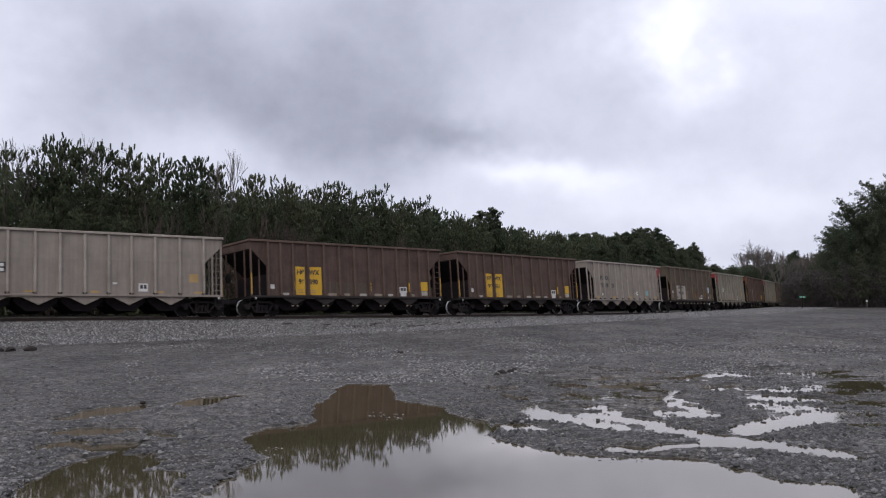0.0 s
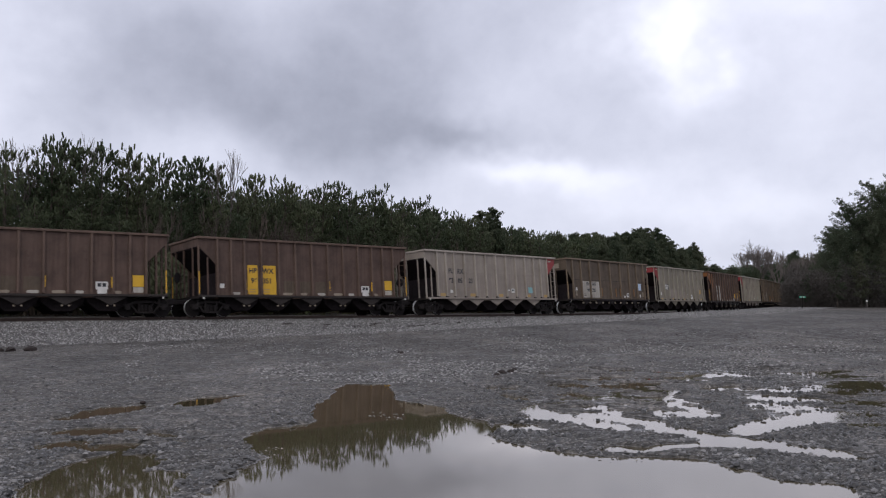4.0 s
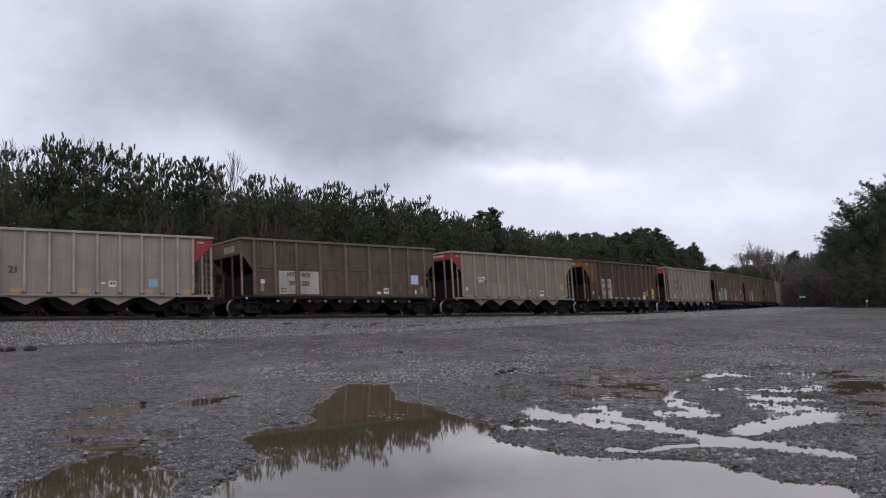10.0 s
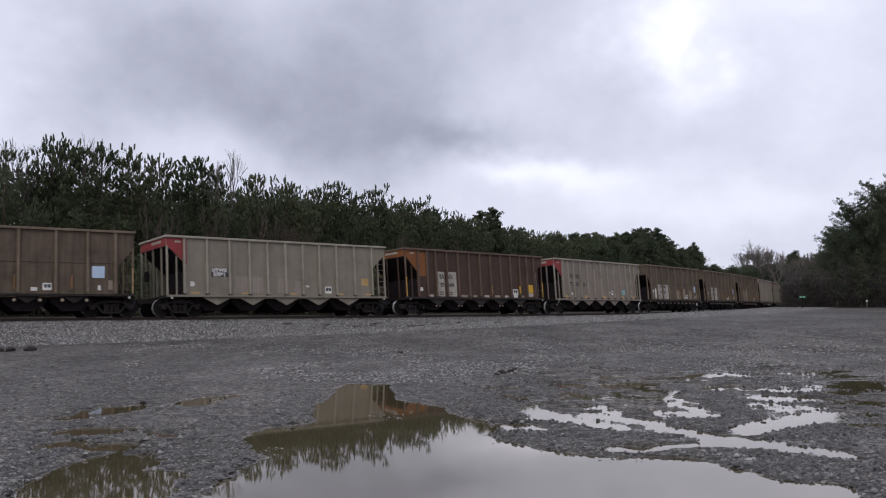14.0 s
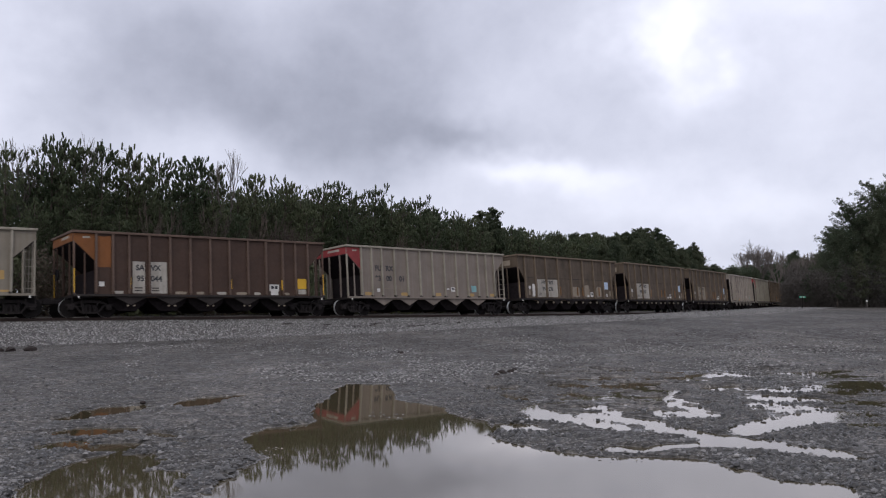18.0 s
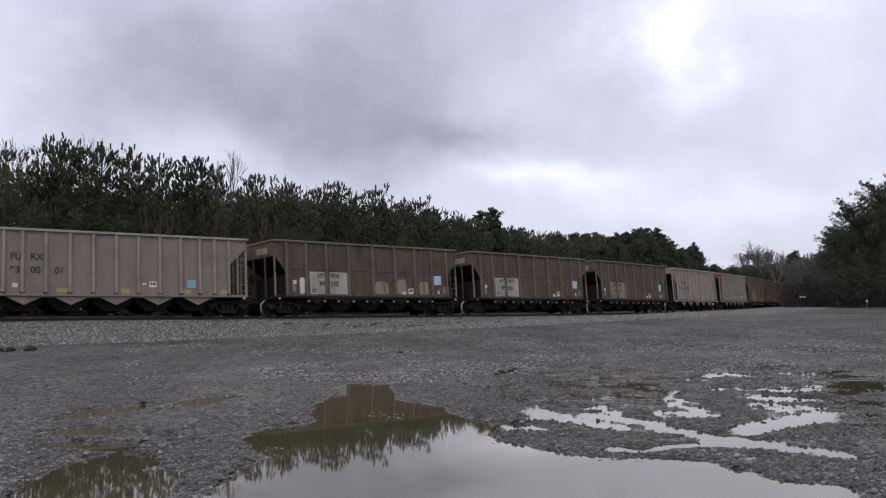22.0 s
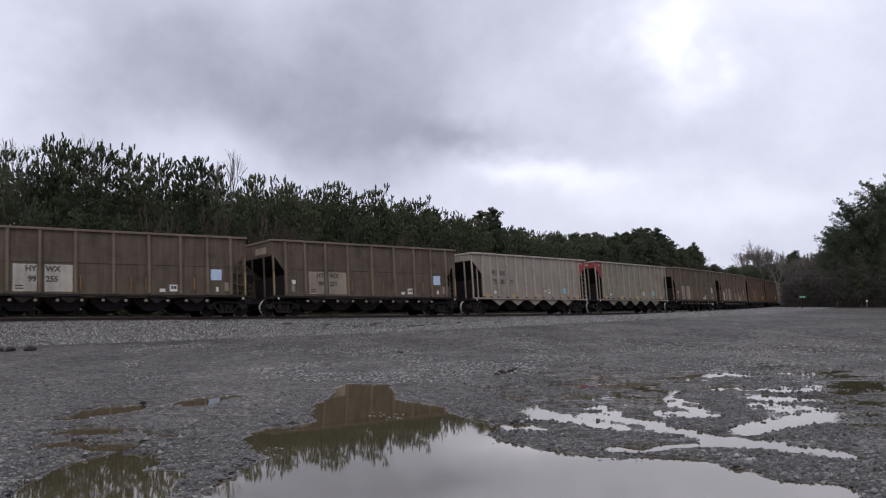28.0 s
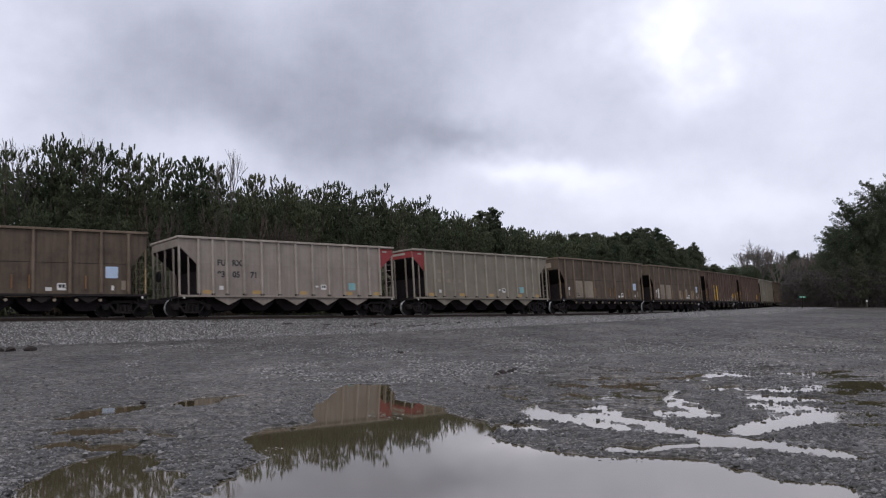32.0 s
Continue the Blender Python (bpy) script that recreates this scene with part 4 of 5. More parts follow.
def build_train():
    tan = "tan steel coal hopper car with black stencilled markings"
    grey = "grey-tan coal hopper car with black stencil panel"
    CARS.append(tan_car(grey, M_TAN, None, "bars"))
    CARS.append(brown_car("dark brown coal hopper car with yellow number panels", M_BROWN, M_YELLOW, ("HB", "WX", "96", "390")))
    CARS.append(brown_car("dark brown coal hopper car with yellow number panels", M_BROWN, M_YELLOW, ("HB", "WX", "96", "351")))
    CARS.append(tan_car(tan + " and red end", M_TAN, ("FU", "RX", "93", "05", "21"), back=M_RED))
    CARS.append(olive_car("olive-brown coal hopper car with white number panels", ("HY", "WX", "99", "220")))
    CARS.append(tan_car("grey-tan coal hopper car with red front corners", M_GREYTAN, None, ("HYWX", "07081"), front=M_RED))
    CARS.append(brown_car("rusty red-brown coal hopper car with white panels", M_REDBROWN, M_DIRTYWHITE, ("SA", "VX", "95", "044"), M_ORANGE))
    CARS.append(tan_car("tan coal hopper car with black markings and red corners", M_DUSTTAN, ("FU", "RX", "93", "00", "01"), front=M_RED))
    CARS.append(olive_car("olive-brown coal hopper car with pale paint blotches", ("HY", "WX", "99", "270"), True))
    CARS.append(olive_car("olive-brown coal hopper car with white number panels", ("HY", "WX", "99", "255")))
    CARS.append(olive_car("olive-brown coal hopper car with faded number panels", ("HY", "WX", "99", "371"), panel=M_FADED))
    CARS.append(tan_car(tan + " and red end", M_TAN, ("FU", "RX", "93", "05", "71"), back=M_RED))
    CARS.append(tan_car("grey-tan coal hopper car with faded markings", M_GREYTAN, ("FU", "RX", "93", "0", "0"), front=M_RED, faded=True))
    CARS.append(olive_car("olive-brown coal hopper car with pale number panels", None))
    CARS.append(olive_car("olive-brown coal hopper car with pale paint blotches", None, True))
    CARS.append(brown_car("dark brown coal hopper car with yellow panels", M_BROWN, M_YELLOW, None))
    CARS.append(brown_car("dark brown coal hopper car with pale panels", M_BROWN, M_FADED, None))
    CARS.append(tan_car("grey-tan coal hopper car", M_GREYTAN, None, "bars"))
    CARS.append(olive_car("olive-brown coal hopper car with pale number panels", None))
    CARS.append(brown_car("dark brown coal hopper car with pale panels", M_BROWN, M_FADED, None))

# ---------------------------------------------------------------- trees and brush
def spikes(rng, p, axis, length, width, spread):
    """Narrow triangles that start at p and point along axis, more or less."""
    n = len(p)
    d = axis + rng.normal(0, spread, (n, 3))
    d /= np.linalg.norm(d, axis=1)[:, None]
    side = np.cross(d, rng.normal(0, 1, (n, 3)))
    side /= np.linalg.norm(side, axis=1)[:, None]
    l = (length * rng.uniform(0.7, 1.25, n))[:, None]
    a, b, c = p - side * width, p + side * width, p + d * l
    v = np.stack([a, b, c], 1).reshape(-1, 3)
    return v, np.arange(3 * n).reshape(-1, 3)


def candles(rng, p, axis, length, r, sides=5):
    """Upright bottle brushes of needles: blunt rough spindles that start at p and lie along axis."""
    n = len(p)
    d = axis / np.linalg.norm(axis, axis=1)[:, None]
    u = np.cross(d, rng.normal(0, 1, (n, 3)))
    u /= np.linalg.norm(u, axis=1)[:, None]
    w = np.cross(d, u)
    l = (length * rng.uniform(0.55, 1.25, n))[:, None]
    big = rng.uniform(0.8, 1.2, n)
    rows = [p]
    for k, (at, wide) in enumerate(((0.10, 0.75), (0.5, 1.05), (0.9, 0.8))):
        for i in range(sides):
            t = 2 * math.pi * (i + 0.5 * k) / sides
            e = (r * wide * big * rng.uniform(0.7, 1.3, n))[:, None]
            rows.append(p + d * l * (at + rng.normal(0, 0.05, n)[:, None]) + (u * math.cos(t) + w * math.sin(t)) * e)
    rows.append(p + d * l)
    v = np.stack(rows, 1).reshape(-1, 3)
    f = []
    for i in range(sides):
        j = (i + 1) % sides
        f.append((0, 1 + j, 1 + i))
        for k in (0, sides):
            f += [(1 + k + i, 1 + k + j, 1 + k + sides + i), (1 + k + j, 1 + k + sides + j, 1 + k + sides + i)]
        f.append((1 + 2 * sides + i, 1 + 2 * sides + j, 1 + 3 * sides))
    f = (np.array(f)[None] + (np.arange(n) * (2 + 3 * sides))[:, None, None]).reshape(-1, 3)
    return v, f


def limb_mesh(name, segs, mat, n=5):
    """Tapered sticks (a, b, ra, rb) in one mesh."""
    v, f = [], []
    for a, b, ra, rb in segs:
        a, b = np.array(a, float), np.array(b, float)
        d = b - a
        d = d / (np.linalg.norm(d) + 1e-9)
        u = np.cross(d, (0.31, 0.92, 0.21))
        u /= np.linalg.norm(u) + 1e-9
        w = np.cross(d, u)
        k = len(v)
        for c, r in ((a, ra), (b, rb)):
            for i in range(n):
                t = 2 * math.pi * i / n
                v.append(tuple(c + (u * math.cos(t) + w * math.sin(t)) * r))
        for i in range(n):
            f.append((k + i, k + (i + 1) % n, k + n + (i + 1) % n, k + n + i))
    return mesh_from(name, v, f, mat)


def fuzz(rng, p, r, m, needle, wide):
    """Soft balls of needles round the points p."""
    d = rng.normal(0, 1, (len(p) * m, 3))
    d /= np.linalg.norm(d, axis=1)[:, None]
    q = np.repeat(p, m, 0) + d * (np.repeat(r, m) * rng.uniform(0.1, 0.8, len(d)))[:, None]
    return spikes(rng, q, d + np.array([0, 0, 0.35]), needle, wide, 0.5)


def young_pine(seed, height, radius, base, full=1.0):
    """A young pine: whorls of upswept limbs, blunt upright tufts at the twig ends, open at the top and dense below."""
    rng = np.random.default_rng(seed)
    lean = rng.normal(0, 0.012, 2)
    r0 = 0.011 * height + 0.03

    def axis(z):
        return np.array([lean[0] * z, lean[1] * z, z])

    zs = np.linspace(-0.4, height * 0.96, 9)
    segs = [(axis(a), axis(b), r0 * (1 - a / height) + 0.015, r0 * (1 - b / height) + 0.012) for a, b in zip(zs[:-1], zs[1:])]
    tips, tipd, soft, softr = [], [], [], []
    z, whorl = base, 0
    while z < height * 0.87:
        k = (z - base) / (height - base)
        n = int(rng.integers(4, 6))
        for i in range(n):
            az = whorl * 0.9 + (i + rng.uniform(-0.25, 0.25)) * 2 * math.pi / n
            reach = radius * (0.16 + 1.0 * (1 - k) ** 0.7 * min(1.0, 0.6 + 1.4 * k)) * rng.uniform(0.6, 1.2)
            rise = 0.15 + 0.75 * k ** 1.3
            out = np.array([math.cos(az), math.sin(az), 0.0])
            a = axis(z + rng.uniform(-0.15, 0.15))
            mid = a + (out + np.array([0, 0, rise])) * reach * 0.55
            tip = mid + (out * 0.85 + np.array([0, 0, rise + 0.35])) * reach * 0.45
            segs += [(a, mid, 0.034 * (1.25 - k), 0.02), (mid, tip, 0.02, 0.010)]
            # twigs turn up and end in tufts
            for j in range(int(rng.integers(5, 10)) if k > 0.5 else int(rng.random() < 0.3)):
                q = 1.0 - 0.55 * rng.random() ** 1.3
                p = a + (mid - a) * q / 0.55 if q < 0.55 else mid + (tip - mid) * (q - 0.55) / 0.45
                p = p + rng.normal(0, 1, 3) * np.array([0.26, 0.26, 0.12]) * (0.4 + reach * 0.4)
                tips.append(p)
                tipd.append(np.array([0, 0, 1.0]) + out * (0.45 - 0.2 * k) + rng.normal(0, 0.2, 3))
            for j in range(int(np.interp(k, [0, 0.5, 0.68, 1], [9, 9, 2, 0]) * full + rng.random())):
                q = rng.uniform(0.15, 1.0)
                soft.append(a + (mid - a) * q / 0.55 if q < 0.55 else mid + (tip - mid) * (q - 0.55) / 0.45)
                soft[-1] = soft[-1] + rng.normal(0, 1, 3) * np.array([0.22, 0.22, 0.2])
                softr.append(rng.uniform(0.22, 0.42))
        z += rng.uniform(0.5, 0.85)
        whorl += 1
    # the leader and its side candles
    for j in range(5):
        tips.append(axis(height * (0.93 - 0.014 * j)) + rng.normal(0, 0.05, 3) * (j > 0))
        tipd.append(np.array([0, 0, 1.0]) + (rng.normal(0, 0.35, 3) if j else 0))
    tips, tipd = np.array(tips), np.array(tipd)
    v, f = candles(rng, tips, tipd, 0.44, 0.062, 5)
    m = 14
    dn = tipd / np.linalg.norm(tipd, axis=1)[:, None]
    q, e = np.repeat(tips, m, 0), np.repeat(dn, m, 0)
    q = q + e * np.tile(np.linspace(0.02, 0.40, m), len(tips))[:, None]
    for v2, f2 in (spikes(rng, q, e, 0.12, 0.016, 0.6), fuzz(rng, np.array(soft), np.array(softr), 20, 0.15, 0.022)):
        f = np.concatenate([f, f2 + len(v)])
        v = np.concatenate([v, v2])
    return limb_mesh("trunk", segs, M_BARK, 4), fast_mesh("crown", v, f, M_PINE)


def old_pine(seed, height, radius, base, limbs, pads=5, mat=None, bare=0.25, spire=False):
    """A mature pine: a clear trunk, level limbs with gaps between, each with cushions of foliage."""
    rng = np.random.default_rng(seed)
    lean = rng.normal(0, 0.02, 2)
    r0 = 0.010 * height + 0.05

    def axis(z):
        return np.array([lean[0] * z + 0.012 * height * math.sin(4 * z / height), lean[1] * z, z])

    zs = np.linspace(-0.4, height * 0.97, 10)
    segs = [(axis(a), axis(b), r0 * (1 - a / height) + 0.02, r0 * (1 - b / height) + 0.015) for a, b in zip(zs[:-1], zs[1:])]
    c, cr = [], []
    for i in range(limbs):
        k = (i + rng.random()) / limbs
        z = base + (height * 0.97 - base) * k
        az = i * 2.399 + rng.normal(0, 0.5)
        reach = radius * (0.40 + 0.85 * math.sin(math.pi * min(1, 0.22 + 0.74 * k)) ** 0.9) * rng.uniform(0.7, 1.12)
        if spire:
            reach = radius * (0.2 + 1.0 * (1 - k) ** 0.6 * min(1.0, 0.6 + 1.6 * k)) * rng.uniform(0.5, 1.25)
        d = np.array([math.cos(az), math.sin(az), 0.05 + 0.6 * k * k + rng.uniform(-0.1, 0.15)])
        a = axis(z)
        tip = a + d * reach
        segs.append((a, tip, 0.022 * height * 0.2 * (1.2 - k), 0.015))
        for j in range(pads):
            q = bare + (1 - bare) * (j + 0.6 + 0.4 * rng.random()) / pads
            side = np.array([-d[1], d[0], 0.0]) * rng.normal(0, 0.20) * reach
            p = a + (tip - a) * q + side + np.array([0, 0, 0.12 * reach * q * q])
            segs.append((a + (tip - a) * (q - 0.15), p, 0.02, 0.01))
            w = 0.08 * reach + 0.16
            for _ in range(5):
                c.append(p + rng.normal(0, 1, 3) * np.array([w, w, 0.5 * w]))
                cr.append(rng.uniform(0.7, 1.2) * w * 0.75)
    for j in range(8):
        c.append(axis(height * (0.90 + 0.012 * j)) + rng.normal(0, 0.15, 3))
        cr.append(0.25)
    v, f = fuzz(rng, np.array(c), np.array(cr), 34, 0.18, 0.032)
    return limb_mesh("trunk", segs, M_BARK, 4), fast_mesh("crown", v, f, mat or M_PINE2)


def bare_tree(seed, height, spread, mat=None, depth=5, stout=1.0):
    rng = np.random.default_rng(seed)
    segs = []

    def grow(a, d, length, r, level):
        b = a + d * length
        segs.append((a, b, r, r * 0.72))
        if level == 0:
            return
        for _ in range(3 if level > 1 else 4):
            nd = d + rng.normal(0, spread, 3) + np.array([0, 0, 0.12])
            nd /= np.linalg.norm(nd)
            grow(a + d * length * rng.uniform(0.65, 1.0), nd, length * rng.uniform(0.55, 0.8), r * 0.64, level - 1)

    grow(np.array([0, 0, -0.3]), np.array([0, 0, 1.0]), height * 0.33, height * 0.0075 * stout, depth)
    return limb_mesh("trunk", segs, mat or M_BARE, 3)


def bush(seed, w, h, n, mat, size=0.13):
    rng = np.random.default_rng(seed)
    c = rng.normal(0, 1, (26, 3)) * np.array([w * 0.38, w * 0.38, h * 0.22]) + np.array([0, 0, h * 0.5])
    p = c[rng.integers(0, 26, n)] + rng.normal(0, 1, (n, 3)) * np.array([w * 0.15, w * 0.15, h * 0.13])
    p[:, 2] = np.abs(p[:, 2])
    return spikes(rng, p, np.array([0, 0, 0.5]) + rng.normal(0, 0.6, (n, 3)), size * 2.4, size * 0.5, 0.4)


def stand(name, meshes, x, y, scale, turn, label, category, group):
    root = new(name)
    z = float(land(np.array([x]), np.array([y]))[0])
    root.matrix_basis = pose(float(x), float(y), z, 0, 0, turn) @ Matrix.Diagonal((scale, scale, scale, 1))
    for pn, me in meshes:
        part_mesh(pn, me, root)
    return tagged(root, label, category, group)


def build_woods():
    rng = np.random.default_rng(7)
    kinds = [young_pine(40 + i, 12.0, 1.9 + 0.25 * (i % 3), 1.6 + 0.5 * (i % 4)) for i in range(6)]
    plainer = [young_pine(50 + i, 12.0, 2.0, 2.2, 0.8) for i in range(3)]

    def plant(mesh, s, d, h, tall=12.0, label="young dark green pine at the edge of the wood", group="pines behind the track", name="pine_tree"):
        x, y = beside(s, d)
        stand(name, (("trunk", mesh[0]), ("crown", mesh[1])), x, y, h / tall, float(rng.uniform(0, 360)), label, "tree", group)

    # trees that stand out at the edge of the wood: place along the line, height
    ahead = [(-2.9, 12.0), (-0.6, 10.6), (0.5, 12.7), (1.6, 12.9), (2.9, 12.8), (4.8, 13.1), (6.8, 12.8), (7.8, 12.2), (10.0, 12.5), (11.8, 11.7), (13.1, 12.6), (14.9, 11.9),
             (17.5, 9.9), (19.7, 11.5), (21.5, 10.6), (23.3, 11.7), (25.0, 11.0), (27.7, 11.6), (30.2, 11.8), (32.4, 11.0), (35.5, 12.0), (37.9, 11.2), (40.2, 11.3), (43.0, 11.5), (45.1, 10.6)]
    for s, h in ahead:
        plant(kinds[int(rng.integers(0, 6))], s, -21.0, h + (0.3 if s < 18 else 0.55))
    rounder = [old_pine(60 + i, 12.0, 2.0, 2.0, 46, 4, M_PINE2, 0.1, True) for i in range(4)]
    along = [(49.5, 10.6), (52.5, 10.1), (55.7, 10.6), (58.6, 11.2), (62.8, 9.9), (68.5, 9.5), (77.9, 10.4), (83.4, 9.8), (90.9, 10.8), (104.4, 11.1), (116.0, 12.6), (120.3, 13.5), (127.0, 13.8), (135.5, 14.5), (141.0, 13.6), (148.9, 13.0), (163.0, 12.4), (175.0, 14.2), (181.0, 12.6)]
    for s, h in along:
        mesh = rounder[int(rng.integers(0, 4))] if 54 < s < 60 or s > 100 else kinds[int(rng.integers(0, 6))]
        plant(mesh, s, -21.0, h + 0.4, label="dark rounded pine along the railway")
    edge_s = [-40, -5, -2, 0, 8, 14, 16.5, 19, 30, 36, 44, 48, 58, 62, 68, 78, 84, 105, 116, 135, 149]
    edge_h = [9.2, 9.4, 8.9, 9.8, 9.9, 9.9, 9.8, 10.5, 11.0, 11.2, 11.1, 10.8, 10.9, 10.3, 9.8, 10.5, 10.3, 11.2, 12.6, 13.6, 12.8]
    for row, (d, step) in enumerate(((-20.0, 2.5), (-22.5, 2.4), (-25.0, 2.6), (-28.5, 3.2))):
        for s in np.arange(-34, 152, step):
            s2 = float(s + rng.uniform(-0.9, 0.9))
            h = np.interp(s2, edge_s, edge_h) * rng.choice([0.86, 0.93, 0.97, 1.0]) + (0.25 * row * (s2 > 46) if row else -0.8)
            near = s2 < 100 + rng.uniform(-40, 30)
            mesh = (kinds[int(rng.integers(0, 6))] if row < 2 else plainer[int(rng.integers(0, 3))]) if near else rounder[int(rng.integers(0, 4))]
            plant(mesh, s2, d + rng.uniform(-1.2, 1.2), h)
    # taller pines further along the line
    for row, d in enumerate((-21.0, -26.0)):
        for s in np.arange(154, 300, 4.2):
            h = np.interp(s, [150, 178, 188, 200, 240, 300], [12.4, 12.6, 10.6, 10.4, 11.0, 13.4]) * rng.choice([0.74, 0.88, 1.0, 1.06])
            plant(rounder[int(rng.integers(0, 4))], s + rng.uniform(-1.5, 1.5), d + rng.uniform(-2, 2), h, 12.0, "tall dark pine far along the railway", "far pines along the line", "far_pine_tree")
    # tall old pines beyond the lot
    tall = [old_pine(80 + i, 18.0, 4.2, 2.2, 76, 8, M_PINE2, 0.12) for i in range(4)]
    for x, y, h in ((52.6, 121, 9.6), (55.5, 123, 13.5), (59.6, 121, 16.0), (64.0, 123, 17.8), (69, 121, 18.6), (77, 124, 19), (57, 130, 11.0), (62, 133, 13), (69, 134, 16), (85, 126, 19), (92, 122, 19), (65, 129, 15.0), (74, 132, 17), (81, 134, 18), (89, 133, 18.5), (60.5, 127, 12.5)):
        t, c = tall[int(rng.integers(0, 4))]
        stand("tall_pine_tree", (("trunk", t), ("crown", c)), x, y, h / 18.0, float(rng.uniform(0, 360)), "tall mature pine with dark spreading crown", "tree", "pines beyond the lot")
    # lower dark pines and cedars at the corner of the lot
    low = np.random.default_rng(33)
    for i in range(26):
        y = 117 + 4 * (i % 3) + low.uniform(-1, 1)
        x = 0.3725 * y + 3.2 + 1.25 * i + low.uniform(-0.6, 0.6)
        t, c = rounder[int(low.integers(0, 4))]
        stand("pine_tree", (("trunk", t), ("crown", c)), x, y, np.interp(i, [0, 4, 8, 26], [4.4, 5.6, 6.4, 7.4]) * low.uniform(0.75, 1.1) / 12.0 * 1.15, float(low.uniform(0, 360)), "low dark pine at the corner of the lot", "tree", "pines beyond the lot")
    # a dark clump where the line leaves the view
    for x, y, h in ((77.0, 200, 12.4), (80.5, 206, 13.4), (85.0, 204, 12.2), (90, 210, 12.8)):
        t, c = rounder[int(rng.integers(0, 4))]
        stand("far_pine_tree", (("trunk", t), ("crown", c)), x, y, h / 12.0, float(rng.uniform(0, 360)), "tall dark pine far along the railway", "tree", "far pines along the line")
    # bare hardwoods
    bare = [bare_tree(5 + i, 12.0, 0.20 + 0.03 * i) for i in range(3)]
    for s, d, h in ((-0.7, -22.5, 15.6), (16.4, -20.6, 15.0), (31.6, -22.0, 13.8), (45.2, -22.0, 13.4), (64, -23.5, 12), (180, -22.0, 17.5), (183, -22.0, 16.5)):
        x, y = beside(s, d)
        stand("bare_tree", (("trunk", bare[int(rng.integers(0, 3))]),), x, y, h / 12.0, float(rng.uniform(0, 360)), "leafless grey hardwood among the pines", "tree", "bare trees")
    thin = [bare_tree(15 + i, 9.0, 0.17 + 0.03 * i, M_BARK, 4) for i in range(3)]
    for s in (8.2, 9.4, 13.6, 17.6, 18.6, 19.4, 20.2, 21.1, 22.0, 23.0, 24.2, 25.6, 33.0, 36.0, 40.0, 46.0, 52.0):
        x, y = beside(s + rng.uniform(-0.4, 0.4), rng.uniform(-19.2, -17.6))
        stand("sapling", (("trunk", thin[int(rng.integers(0, 3))]),), x, y, rng.uniform(0.85, 1.15), float(rng.uniform(0, 360)), "thin leafless sapling in front of the pines", "tree", "saplings")
    wide = [bare_tree(25 + i, 12.0, 0.34, None, 6, 2.0) for i in range(3)]
    for x, y, h in ((108, 326, 25), (112, 322, 26), (116, 328, 26), (120, 324, 25), (126, 328, 25), (132, 322, 25.5), (137, 325, 24.5), (62, 236, 19), (55.5, 141, 9.2), (58.0, 144, 9.8), (60.5, 146, 9.0)):
        stand("bare_tree", (("trunk", wide[int(rng.integers(0, 3))]),), x, y, h / 12.0, float(rng.uniform(0, 360)), "leafless pale hardwood far behind the track", "tree", "bare trees")
    # brush along the foot of the wood
    shrubs = [fast_mesh("foliage", *bush(20 + i, 3.0, 3.4, 1500, M_BRUSH), M_BRUSH) for i in range(3)]
    dry = [fast_mesh("thicket", *bush(30 + i, 3.0, 3.6, 1300, M_TWIG, 0.11), M_TWIG) for i in range(2)]
    dull = [fast_mesh("thicket", *bush(35 + i, 3.2, 3.6, 2600, M_DEADWOOD, 0.075), M_DEADWOOD) for i in range(2)]
    for s in np.arange(-32, 130, 2.3):
        x, y = beside(s + rng.uniform(-0.8, 0.8), rng.uniform(-19.0, -16.0))
        if rng.random() < 0.62:
            stand("shrub", (("foliage", shrubs[int(rng.integers(0, 3))]),), x, y, rng.uniform(0.8, 1.5), float(rng.uniform(0, 360)), "dense dark evergreen shrub under the pines", "shrub", "brush along the wood")
        else:
            stand("dry_shrub", (("thicket", dry[int(rng.integers(0, 2))]),), x, y, rng.uniform(0.8, 1.3), float(rng.uniform(0, 360)), "leafless brown thicket under the pines", "shrub", "brush along the wood")
    under = [fast_mesh("foliage", *bush(38 + i, 3.4, 4.2, 2600, M_BRUSH, 0.09), M_BRUSH) for i in range(2)]
    for x in np.arange(56.0, 96, 3.1):
        stand("shrub", (("foliage", under[int(rng.integers(0, 2))]),), x, 119 + rng.uniform(-2, 4), rng.uniform(0.9, 1.6), float(rng.uniform(0, 360)), "dark evergreen undergrowth below tall pines", "shrub", "brush beyond the lot")
    for x in np.arange(49.5, 96, 2.4):
        y = 117 + rng.uniform(-1.5, 4)
        stand("dry_shrub", (("thicket", dull[int(rng.integers(0, 2))]),), x, y, rng.uniform(1.0, 1.7), float(rng.uniform(0, 360)), "leafless grey-brown thicket under tall pines", "shrub", "brush beyond the lot")
    # the deep wood behind, leaf by leaf but never near
    n = 120000
    s = rng.uniform(-45, 160, n)
    x, y = beside(s, rng.uniform(-40, -24, n))
    top = np.interp(s, [0, 14, 16, 40, 60, 100, 130], [10.0, 10.0, 10.0, 10.7, 9.8, 8.6, 9.4]) + 1.8 * (vnoise(x * 0.4, y * 0.4, 5) - 0.5)
    z = 1.2 + top * rng.random(n) ** 0.8
    v, f = spikes(rng, np.stack([x, y, z], 1), rng.normal(0, 1, (n, 3)), 0.6, 0.17, 0.3)
    tagged(new("deep_wood", fast_mesh("deep_wood", v, f, M_PINE2)), "dark pine wood behind the first trees", "woods", kind="stuff")
    # far woods along the line and beyond the lot
    n = 120000
    k = rng.random(n)
    s = 165 + 250 * k
